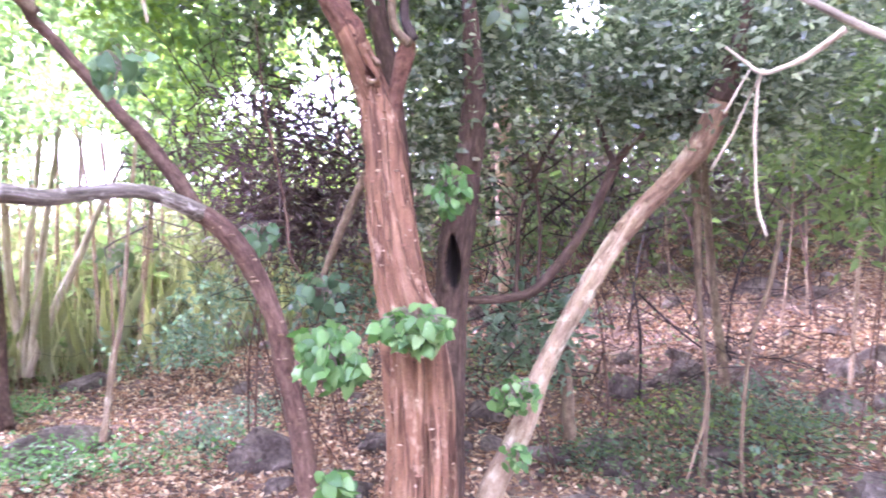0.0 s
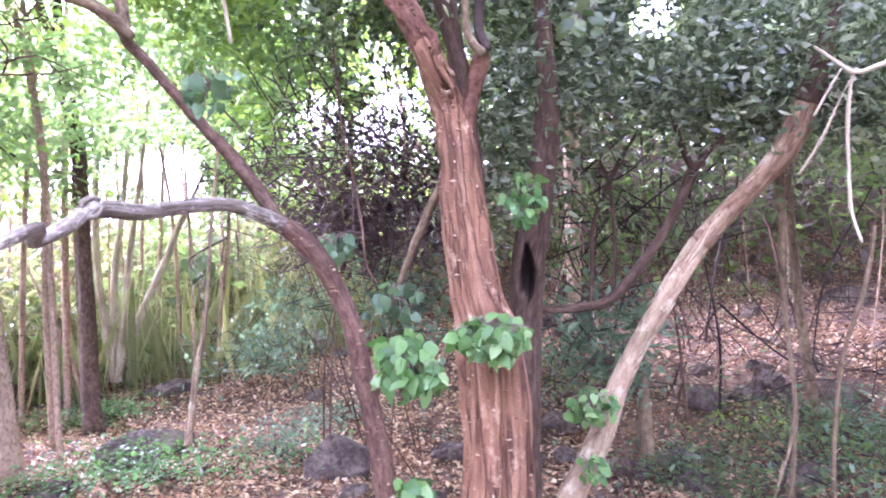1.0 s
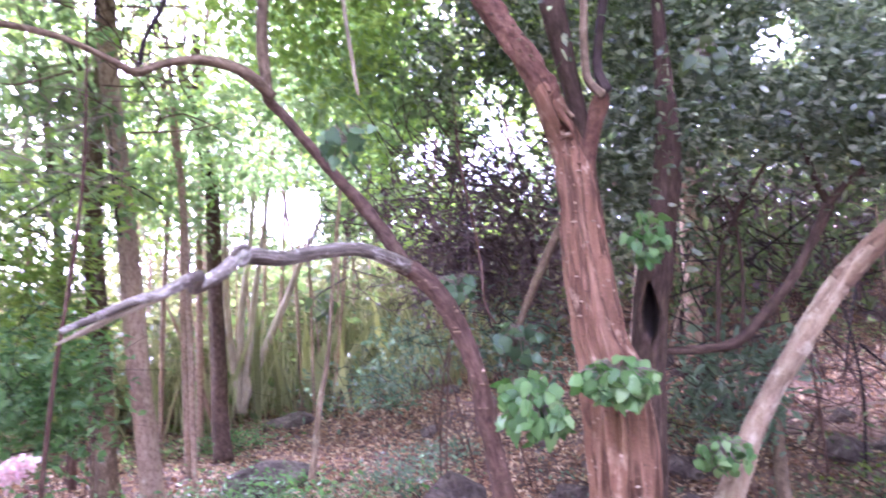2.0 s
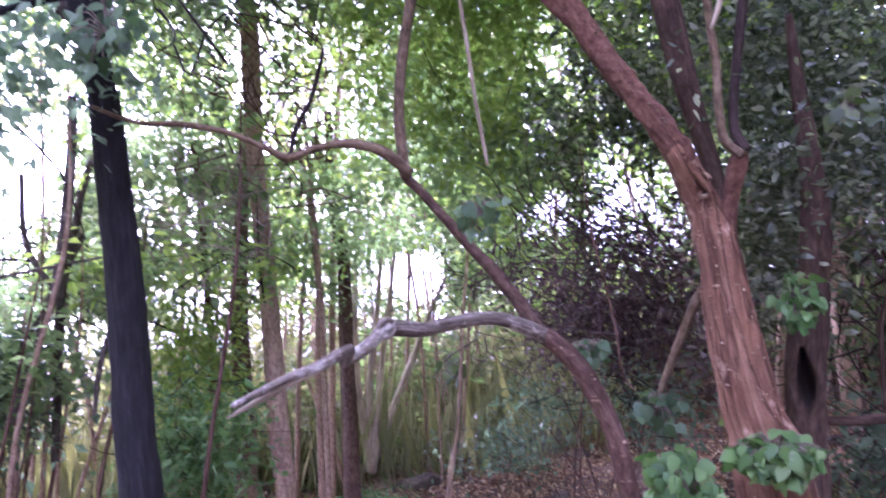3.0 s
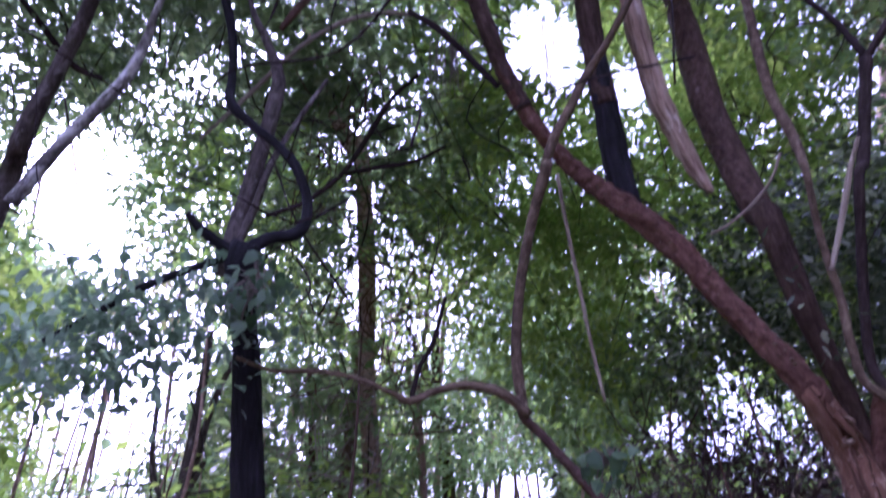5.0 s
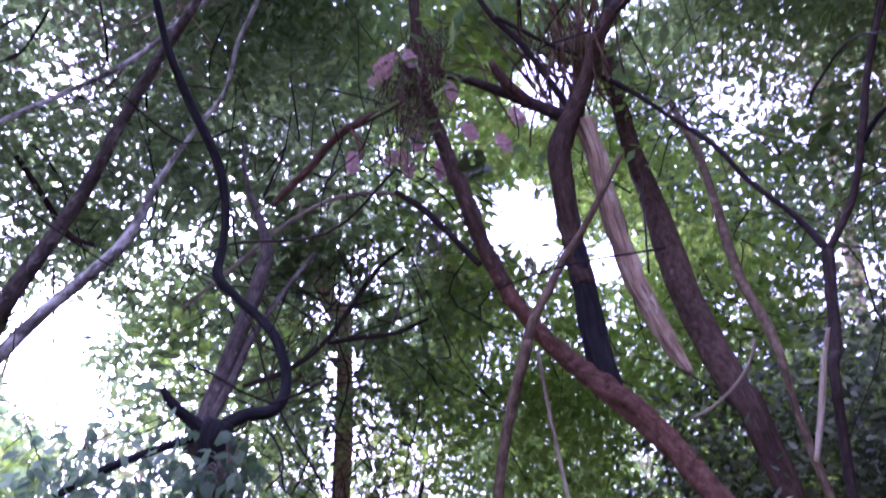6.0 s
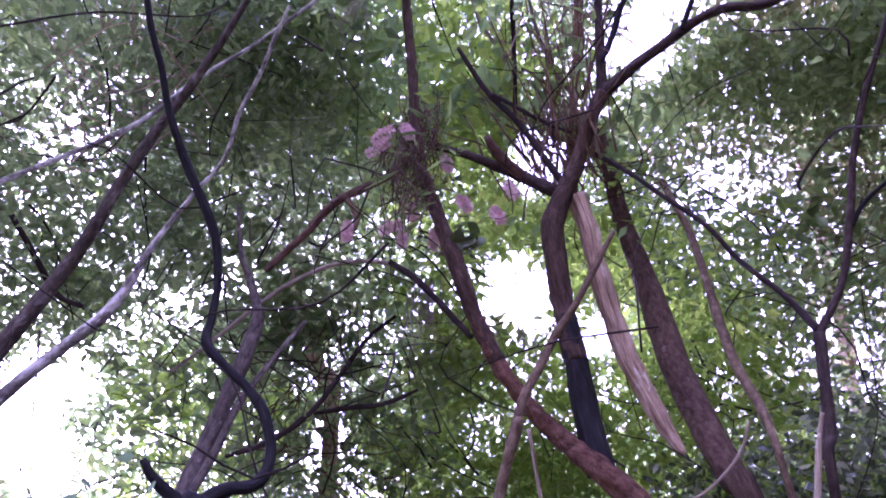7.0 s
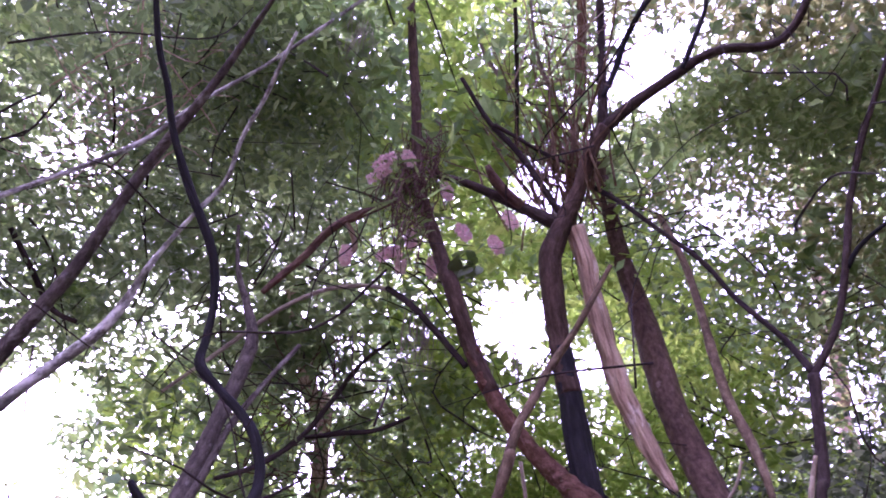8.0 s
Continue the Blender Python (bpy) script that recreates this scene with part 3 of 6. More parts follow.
limb("branch", [(-0.947, 2.892, 5.668, 0.045), (-0.765, 2.595, 6.185, 0.037), (-0.545, 2.276, 6.644, 0.038), (-0.371, 1.902, 7.063, 0.034)], BARK_RED, main)
limb("twig", [(-0.707, 2.373, 6.099, 0.016), (-0.748, 2.231, 6.183, 0.016), (-0.767, 2.042, 6.289, 0.016), (-0.752, 1.830, 6.400, 0.012), (-0.675, 1.577, 6.524, 0.011)], TWIG_PALE, main)
limb("twig", [(-1.079, 2.226, 5.885, 0.016), (-0.939, 1.924, 6.094, 0.015), (-0.817, 1.630, 6.262, 0.015), (-0.725, 1.396, 6.374, 0.011)], TWIG_DARK, main)
limb("twig", [(-1.009, 2.036, 6.135, 0.016), (-1.038, 1.876, 6.215, 0.016), (-1.076, 1.693, 6.297, 0.012), (-1.068, 1.550, 6.362, 0.011)], TWIG_PALE, main)

hollow = thing("tree", (0.12, 3.5, 0), "dark tree trunk with an open hollow beside the large tree", "tree")
bole = limb("trunk", [(-0.018, 3.229, 0.028, 0.097), (-0.004, 3.402, 0.417, 0.086), (0.020, 3.542, 0.891, 0.082), (0.037, 3.609, 1.293, 0.083), (0.070, 3.632, 1.620, 0.088), (0.129, 3.620, 1.977, 0.079), (0.167, 3.592, 2.239, 0.071), (0.177, 3.547, 2.495, 0.057), (0.163, 3.488, 2.742, 0.044), (0.146, 3.405, 2.999, 0.030), (0.134, 3.310, 3.236, 0.017)], BARK_PLUM, hollow, sides=80, step=0.015, flutes=4, flute_depth=0.15)


def open_hollow(ob, centre, wide, high, deep):
    """Sinks a tall pointed cavity with swollen lips into a trunk."""
    if len(ob.data.materials) < 2:
        ob.data.materials.append(HOLLOW_DARK)
    c = Vector(centre)
    into = Vector((0.1, 1.0, 0.05)).normalized()
    amount = {}
    for v in ob.data.vertices:
        d = v.co - c
        if d.dot(into) < 0.10:
            up = d.z / high
            w = wide * (1 - 0.75 * max(0.0, up)) * (1 if abs(up) < 1 else 0.01)
            q = math.sqrt((d.x / w) ** 2 + (up if up < 0 else up * 0.6) ** 2)
            amount[v.index] = q
            if q < 1:
                v.co += into * deep * (1 - q ** 3)
            elif q < 1.8:
                v.co -= into * 0.018 * (1 - abs(q - 1.35) / 0.45)
    # faces inside the cavity take the lining painted dark as shade
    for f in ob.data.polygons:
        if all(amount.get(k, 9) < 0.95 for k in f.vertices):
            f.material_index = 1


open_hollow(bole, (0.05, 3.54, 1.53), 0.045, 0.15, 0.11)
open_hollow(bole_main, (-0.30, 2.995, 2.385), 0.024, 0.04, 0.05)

lean = thing("tree", (-0.85, 3.2, 0), "slender leaning tree with a reddish stem and a dead side limb", "tree")
LEAN_ROWS = [(-0.580, 3.056, -0.002, 0.081), (-0.594, 3.026, 0.291, 0.064), (-0.621, 3.028, 0.592, 0.052), (-0.661, 3.040, 0.842, 0.048), (-0.705, 3.023, 1.050, 0.044), (-0.746, 2.998, 1.295, 0.044), (-0.806, 2.976, 1.474, 0.044), (-0.886, 2.926, 1.635, 0.045), (-0.976, 2.896, 1.736, 0.043), (-1.057, 2.855, 1.795, 0.039)]
lean_bole = limb("trunk", LEAN_ROWS, BARK_BROWN, lean, sides=20, step=0.014, rings=0.07)
bark_specks(lean_bole, LEAN_ROWS, 8, 46, BARK_STEM, 0.05, 0.95)
bark_specks(lean_bole, LEAN_ROWS, 9, 10, BARK_GREY, 0.05, 0.95)
dead_arm = limb("dead_limb", [(-1.018, 2.870, 1.770, 0.038), (-1.118, 2.679, 1.831, 0.031), (-1.185, 2.563, 1.840, 0.028), (-1.254, 2.422, 1.821, 0.029), (-1.315, 2.256, 1.793, 0.028), (-1.354, 2.116, 1.796, 0.032), (-1.376, 2.044, 1.788, 0.026), (-1.385, 1.958, 1.734, 0.024), (-1.412, 1.843, 1.684, 0.022), (-1.368, 1.802, 1.720, 0.020), (-1.419, 1.697, 1.669, 0.018), (-1.443, 1.594, 1.643, 0.013), (-1.472, 1.508, 1.610, 0.013), (-1.474, 1.374, 1.574, 0.008)], BARK_DEAD, lean, "grey weathered dead limb with a split end", sides=16, step=0.02)
limb("splinter", [(-1.373, 1.775, 1.701, 0.009), (-1.422, 1.685, 1.656, 0.012), (-1.451, 1.605, 1.625, 0.010), (-1.487, 1.515, 1.584, 0.010), (-1.510, 1.430, 1.550, 0.006), (-1.496, 1.378, 1.541, 0.003)], BARK_GLADE, dead_arm, "pale bare split wood")
limb("knot", [(-1.327, 2.037, 1.815, 0.009), (-1.344, 2.025, 1.825, 0.011), (-1.365, 2.013, 1.814, 0.011), (-1.375, 2.008, 1.793, 0.011), (-1.370, 2.014, 1.772, 0.009), (-1.354, 2.024, 1.761, 0.009), (-1.335, 2.036, 1.772, 0.009), (-1.323, 2.041, 1.794, 0.007)], BARK_DEAD, dead_arm, "swollen ring of a dead knot")
limb("limb", [(-1.018, 2.871, 1.753, 0.035), (-1.097, 2.833, 1.900, 0.033), (-1.157, 2.799, 1.995, 0.031), (-1.219, 2.761, 2.086, 0.029), (-1.276, 2.725, 2.156, 0.025), (-1.337, 2.678, 2.243, 0.025), (-1.395, 2.629, 2.327, 0.021), (-1.458, 2.571, 2.417, 0.021), (-1.508, 2.522, 2.483, 0.021), (-1.519, 2.496, 2.542, 0.020)], BARK_LIMB, lean, sides=16, step=0.014, rings=0.07)
limb("stem", [(-1.497, 2.487, 2.505, 0.026), (-1.502, 2.452, 2.714, 0.024), (-1.474, 2.420, 2.915, 0.024), (-1.415, 2.378, 3.133, 0.024), (-1.322, 2.324, 3.362, 0.026), (-1.211, 2.263, 3.575, 0.027), (-1.290, 2.352, 3.512, 0.029), (-1.212, 2.344, 3.735, 0.024), (-1.104, 2.368, 3.940, 0.023), (-1.023, 2.396, 4.109, 0.022), (-0.914, 2.392, 4.235, 0.019), (-0.767, 2.351, 4.401, 0.017), (-0.617, 2.324, 4.607, 0.013)], BARK_TAN, lean)
side_arm = limb("branch", [(-1.481, 2.499, 2.489, 0.026), (-1.523, 2.432, 2.549, 0.026), (-1.582, 2.359, 2.588, 0.023), (-1.685, 2.266, 2.598, 0.019), (-1.780, 2.186, 2.564, 0.017), (-1.851, 2.120, 2.520, 0.018), (-1.904, 2.038, 2.549, 0.012), (-1.992, 1.916, 2.593, 0.012), (-2.090, 1.788, 2.604, 0.012), (-2.195, 1.648, 2.589, 0.009), (-2.265, 1.512, 2.620, 0.007)], BARK_TAN, lean)
limb("twig", [(-1.862, 2.142, 2.526, 0.012), (-1.814, 2.129, 2.657, 0.010), (-1.742, 2.131, 2.772, 0.010), (-1.661, 2.098, 2.951, 0.007)], TWIG_DARK, side_arm)

pale_tree = thing("tree", (0.2, 3.6, 0), "pale leaning tree with peeling whitish bark and a dark leafy top", "tree")
pale_rows = [(-0.003, 3.364, -0.037, 0.081), (0.162, 3.470, 0.225, 0.068), (0.272, 3.534, 0.431, 0.065), (0.397, 3.582, 0.648, 0.065), (0.502, 3.623, 0.902, 0.056), (0.614, 3.636, 1.119, 0.051), (0.710, 3.633, 1.280, 0.056), (0.826, 3.616, 1.484, 0.055), (0.936, 3.586, 1.656, 0.055), (1.066, 3.539, 1.817, 0.049), (1.188, 3.484, 1.949, 0.050), (1.286, 3.430, 2.077, 0.059), (1.338, 3.389, 2.182, 0.060), (1.376, 3.347, 2.307, 0.055), (1.408, 3.299, 2.439, 0.041), (1.440, 3.232, 2.613, 0.029), (1.460, 3.159, 2.789, 0.017)]
limb("trunk", pale_rows[:-7], BARK_PALE, pale_tree, sides=24, step=0.03, flutes=3, flute_depth=0.1)
limb("stem", [(*p[:3], p[3] * 1.03) for p in pale_rows[-9:-3]], BARK_STEM, pale_tree, "brown upper part of the pale stem", sides=24, step=0.02, flutes=3, flute_depth=0.1)
limb("knotted_top", [(*p[:3], p[3] * 1.06) for p in pale_rows[-4:]], BARK_PLUM, pale_tree, "dark knotted top of the pale stem", sides=24, step=0.02, rough=0.2, rings=0.1)

climber = thing("climber", (0.2, 4.0, 0), "dark woody climber curving between the trunks", "climber")
limb("stem", [(0.047, 3.981, 1.300, 0.022), (0.209, 3.973, 1.298, 0.024), (0.369, 3.961, 1.309, 0.027), (0.527, 3.944, 1.352, 0.030), (0.685, 3.925, 1.526, 0.031), (0.809, 3.900, 1.698, 0.028), (0.914, 3.864, 1.913, 0.028), (0.974, 3.835, 2.057, 0.035)], BARK_PLUM, climber)
limb("branch", [(0.968, 3.837, 2.048, 0.023), (1.067, 3.793, 2.171, 0.018), (1.199, 3.736, 2.268, 0.014), (1.349, 3.670, 2.337, 0.010), (1.488, 3.591, 2.444, 0.008)], BARK_PLUM, climber)
limb("branch", [(0.974, 3.834, 2.063, 0.021), (0.913, 3.830, 2.205, 0.018), (0.868, 3.811, 2.374, 0.014), (0.807, 3.784, 2.556, 0.011)], BARK_PLUM, climber)
limb("branch", [(0.428, 4.055, 1.314, 0.014), (0.445, 4.063, 1.546, 0.014), (0.457, 4.059, 1.778, 0.014), (0.541, 4.031, 2.005, 0.016), (0.621, 4.000, 2.163, 0.014), (0.713, 3.960, 2.315, 0.009)], BARK_PLUM, climber)
limb("branch", [(0.565, 4.091, 1.359, 0.011), (0.585, 4.094, 1.709, 0.012), (0.558, 4.079, 2.010, 0.011), (0.502, 4.067, 2.177, 0.009)], BARK_PLUM, climber)
limb("branch", [(-0.636, 3.331, 1.327, 0.016), (-0.563, 3.290, 1.523, 0.018), (-0.488, 3.238, 1.686, 0.022), (-0.409, 3.177, 1.842, 0.023), (-0.333, 3.110, 1.965, 0.023)], BARK_TAN, main)

dead = thing("dead_branch", (1.24, 2.62, 2.26), "bare whitish dead branch hanging from the leaves", "branch")
limb("twig", [(1.245, 2.618, 2.271, 0.005), (1.232, 2.637, 2.218, 0.006), (1.230, 2.667, 2.073, 0.008), (1.239, 2.687, 1.906, 0.007), (1.248, 2.696, 1.747, 0.007), (1.277, 2.685, 1.628, 0.005)], BARK_GLADE, dead)
limb("twig", [(1.205, 2.634, 2.282, 0.003), (1.166, 2.672, 2.201, 0.005), (1.127, 2.707, 2.116, 0.005)], BARK_GLADE, dead)
limb("twig", [(1.251, 2.679, 2.245, 0.003), (1.215, 2.717, 2.149, 0.004), (1.176, 2.754, 2.038, 0.006), (1.106, 2.802, 1.903, 0.006)], BARK_GLADE, dead)
limb("stem", [(1.112, 2.653, 2.368, 0.005), (1.175, 2.641, 2.313, 0.006), (1.239, 2.624, 2.257, 0.009), (1.298, 2.593, 2.266, 0.009), (1.371, 2.546, 2.295, 0.012), (1.474, 2.464, 2.372, 0.014)], BARK_GLADE, dead)
limb("stem", [(1.364, 2.615, 2.555, 0.011), (1.465, 2.584, 2.488, 0.015), (1.570, 2.547, 2.410, 0.017), (1.652, 2.512, 2.353, 0.017), (1.761, 2.463, 2.266, 0.018)], TWIG_PALE, dead)

black = thing("tree", (-2.3, 1.87, 0), "dark straight tree with a hooked black branch", "tree")
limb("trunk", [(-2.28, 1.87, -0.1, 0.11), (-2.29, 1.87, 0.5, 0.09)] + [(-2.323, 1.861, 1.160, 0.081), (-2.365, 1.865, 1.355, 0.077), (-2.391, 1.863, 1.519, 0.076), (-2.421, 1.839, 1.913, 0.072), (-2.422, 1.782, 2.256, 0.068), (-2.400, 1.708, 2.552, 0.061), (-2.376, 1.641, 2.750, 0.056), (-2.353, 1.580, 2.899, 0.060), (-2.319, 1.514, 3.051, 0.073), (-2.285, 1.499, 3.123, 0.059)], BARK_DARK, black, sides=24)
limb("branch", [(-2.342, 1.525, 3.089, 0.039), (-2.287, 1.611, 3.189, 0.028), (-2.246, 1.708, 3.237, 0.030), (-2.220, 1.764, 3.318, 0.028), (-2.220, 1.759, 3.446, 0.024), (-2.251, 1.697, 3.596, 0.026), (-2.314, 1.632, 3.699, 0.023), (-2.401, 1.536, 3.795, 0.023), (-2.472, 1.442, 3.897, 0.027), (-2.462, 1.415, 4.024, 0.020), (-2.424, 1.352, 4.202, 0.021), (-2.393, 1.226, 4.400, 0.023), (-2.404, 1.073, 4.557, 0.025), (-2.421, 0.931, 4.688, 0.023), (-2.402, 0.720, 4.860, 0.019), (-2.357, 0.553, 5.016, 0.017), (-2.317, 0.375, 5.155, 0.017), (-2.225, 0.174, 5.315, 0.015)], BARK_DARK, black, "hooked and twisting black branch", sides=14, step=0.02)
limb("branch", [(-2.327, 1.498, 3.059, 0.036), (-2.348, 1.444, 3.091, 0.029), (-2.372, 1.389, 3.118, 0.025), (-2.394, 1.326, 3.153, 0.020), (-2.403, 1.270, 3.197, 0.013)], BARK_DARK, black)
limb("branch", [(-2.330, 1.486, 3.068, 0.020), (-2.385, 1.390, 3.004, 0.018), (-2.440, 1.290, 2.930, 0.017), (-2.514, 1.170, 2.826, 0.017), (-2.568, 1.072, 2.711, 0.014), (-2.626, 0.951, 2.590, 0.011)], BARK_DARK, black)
grey = limb("limb", [(-2.549, 1.610, 3.089, 0.046), (-2.571, 1.660, 3.315, 0.042), (-2.571, 1.702, 3.561, 0.042), (-2.544, 1.726, 3.837, 0.041), (-2.528, 1.749, 4.075, 0.043), (-2.522, 1.749, 4.304, 0.035), (-2.60, 1.70, 4.55, 0.024), (-2.69, 1.63, 4.80, 0.016), (-2.70, 1.52, 5.10, 0.010)], BARK_GREYDARK, black)
limb("side_branch", [(-2.533, 1.616, 3.112, 0.024), (-2.510, 1.705, 3.460, 0.021), (-2.517, 1.772, 3.740, 0.020), (-2.453, 1.863, 4.050, 0.015), (-2.359, 1.957, 4.353, 0.013)], BARK_GREYDARK, grey)
limb("twig", [(-3.030, 2.244, 3.811, 0.013), (-2.917, 2.459, 3.990, 0.017), (-2.785, 2.618, 4.236, 0.018), (-2.669, 2.704, 4.519, 0.019), (-2.518, 2.764, 4.830, 0.016), (-2.371, 2.873, 5.058, 0.012)], TWIG_DARK, black)
limb("twig", [(-2.726, 2.580, 4.192, 0.014), (-2.535, 2.699, 4.245, 0.018), (-2.351, 2.807, 4.283, 0.015), (-2.145, 2.877, 4.370, 0.011)], TWIG_DARK, black)
limb("twig", [(-3.162, 1.787, 4.148, 0.010), (-2.888, 1.864, 4.413, 0.014), (-2.573, 1.926, 4.672, 0.014), (-2.317, 2.009, 4.812, 0.014), (-2.106, 2.125, 4.867, 0.014), (-1.950, 2.246, 4.862, 0.011)], TWIG_PALE, black)

diag = thing("tree", (-4.10, 1.07, 0), "tall leaning tree with crossing grey branches", "tree")
limb("trunk", [(-4.136, 1.019, -0.100, 0.110), (-3.916, 1.039, 1.600, 0.075), (-3.636, 1.069, 3.571, 0.051), (-3.539, 1.033, 3.790, 0.048), (-3.451, 1.019, 3.951, 0.044), (-3.277, 1.006, 4.218, 0.039), (-3.092, 0.968, 4.470, 0.036), (-2.886, 0.891, 4.725, 0.032), (-2.633, 0.814, 4.981, 0.029), (-2.445, 0.767, 5.141, 0.026), (-2.204, 0.694, 5.323, 0.022), (-1.986, 0.610, 5.469, 0.017), (-1.739, 0.512, 5.610, 0.010)], BARK_GREYDARK, diag)
limb("limb", [(-3.339, 1.000, 3.385, 0.034), (-3.250, 1.029, 3.542, 0.033), (-3.150, 1.060, 3.698, 0.031), (-3.031, 1.103, 3.854, 0.030), (-2.888, 1.139, 4.027, 0.028), (-2.777, 1.124, 4.174, 0.023), (-2.676, 1.087, 4.309, 0.017), (-2.544, 1.060, 4.457, 0.012), (-2.419, 1.042, 4.579, 0.012), (-2.253, 1.016, 4.725, 0.012), (-2.100, 0.903, 4.883, 0.012), (-1.939, 0.824, 5.013, 0.011), (-1.807, 0.742, 5.114, 0.011), (-1.658, 0.654, 5.215, 0.008)], BARK_LICHEN, diag)
limb("branch", [(-3.240, 0.436, 4.352, 0.015), (-3.201, 0.502, 4.518, 0.014), (-3.007, 0.647, 4.809, 0.015), (-2.771, 0.774, 5.099, 0.016), (-2.498, 0.818, 5.399, 0.014), (-2.206, 0.889, 5.659, 0.012), (-1.821, 0.922, 5.934, 0.012), (-1.525, 0.938, 6.134, 0.010)], BARK_LICHEN, diag)
limb("branch", [(-3.850, 0.836, 4.923, 0.017), (-3.864, 1.073, 4.800, 0.017), (-3.868, 1.313, 4.664, 0.018), (-3.800, 1.482, 4.649, 0.014)], TWIG_DARK, diag)

limb("branch", [(-2.619, 1.801, 4.730, 0.017), (-2.538, 1.810, 4.817, 0.024), (-2.380, 1.821, 4.958, 0.025), (-2.185, 1.808, 5.124, 0.028), (-2.012, 1.851, 5.222, 0.029), (-1.799, 1.900, 5.324, 0.029), (-1.663, 1.910, 5.401, 0.029)], BARK_BROWN, main)
limb("twig", [(-2.100, 1.812, 5.174, 0.018), (-2.093, 1.896, 5.121, 0.018), (-2.109, 1.964, 5.063, 0.021), (-2.177, 1.980, 5.007, 0.018)], BARK_PALE, main)
limb("twig", [(-1.903, 2.087, 4.737, 0.017), (-1.774, 2.148, 4.614, 0.020), (-1.658, 2.222, 4.460, 0.019), (-1.502, 2.374, 4.228, 0.019)], TWIG_DARK, main)
limb("twig", [(-0.890, 3.305, 2.740, 0.003), (-0.890, 3.376, 2.503, 0.005), (-0.879, 3.430, 2.283, 0.007), (-0.850, 3.466, 2.111, 0.007), (-0.824, 3.493, 1.936, 0.008), (-0.802, 3.510, 1.759, 0.008), (-0.789, 3.516, 1.581, 0.007), (-0.733, 3.525, 1.475, 0.005)], BARK_BROWN, main)
for rows in ([(-0.282, 2.833, 3.635, 0.008), (-0.342, 2.879, 3.542, 0.008), (-0.434, 2.910, 3.463, 0.008), (-0.562, 2.930, 3.388, 0.008), (-0.662, 2.931, 3.353, 0.008)], [(0.013, 2.582, 3.466, 0.009), (-0.055, 2.649, 3.336, 0.012), (-0.121, 2.717, 3.185, 0.011), (-0.190, 2.773, 3.036, 0.009)], [(-1.302, 2.619, 3.742, 0.011), (-1.332, 2.786, 3.470, 0.011), (-1.344, 2.917, 3.220, 0.011), (-1.351, 3.031, 2.952, 0.011), (-1.340, 3.131, 2.663, 0.009)]):
    vine = thing("vine", rows[0][:3], "thin bare pale vine hanging among the branches", "vine", "hanging vines")
    limb("stem", rows, BARK_GLADE, vine)

# saplings on the slope
for rows, mat, label in (([(1.471, 3.942, 2.818, 0.016), (1.493, 4.006, 2.548, 0.021), (1.516, 4.058, 2.235, 0.027), (1.525, 4.086, 1.978, 0.029), (1.534, 4.099, 1.684, 0.024), (1.529, 4.094, 1.358, 0.021), (1.539, 4.062, 1.069, 0.013), (1.541, 4.002, 0.728, 0.013), (1.500, 3.949, 0.458, 0.015), (1.470, 3.930, 0.12, 0.020)], BARK_TAN, "thin crooked sapling on the slope"), ([(1.858, 3.735, 1.724, 0.012), (1.831, 3.749, 1.518, 0.015), (1.792, 3.760, 1.341, 0.015), (1.724, 3.773, 1.133, 0.012), (1.691, 3.771, 1.015, 0.011), (1.664, 3.780, 0.80, 0.012), (1.640, 3.790, 0.45, 0.013), (1.650, 3.800, 0.08, 0.015)], BARK_TAN, "thin pale crooked sapling"),
                         ([(0.808, 4.436, 0.331, 0.047), (0.806, 4.477, 0.482, 0.042), (0.805, 4.531, 0.724, 0.039), (0.792, 4.575, 0.975, 0.030), (0.762, 4.611, 1.270, 0.028)], BARK_TAN, "slender brown stem on the slope"), ([(1.318, 3.747, 0.308, 0.009), (1.375, 3.772, 0.449, 0.009), (1.430, 3.792, 0.593, 0.009), (1.475, 3.829, 0.826, 0.006)], BARK_TAN, "thin pale root shoot"),
                         ([(-2.280, 4.520, 0.354, 0.027), (-2.275, 4.569, 0.537, 0.022), (-2.271, 4.611, 0.726, 0.022), (-2.257, 4.650, 0.918, 0.022), (-2.229, 4.688, 1.114, 0.018), (-2.204, 4.723, 1.476, 0.015), (-2.184, 4.730, 1.802, 0.013), (-2.139, 4.721, 2.168, 0.013), (-2.084, 4.689, 2.527, 0.010)], BARK_PALE, "thin pale sapling beside the boulder"), ([(1.363, 4.778, 1.267, 0.008), (1.522, 4.714, 1.099, 0.008), (1.672, 4.643, 0.956, 0.007), (1.759, 4.600, 0.888, 0.007)], TWIG_DARK, "dark dead stick leaning on the slope")):
    sap = thing("sapling", rows[0][:3], label, "sapling", "saplings")
    limb("stem", rows, mat, sap)

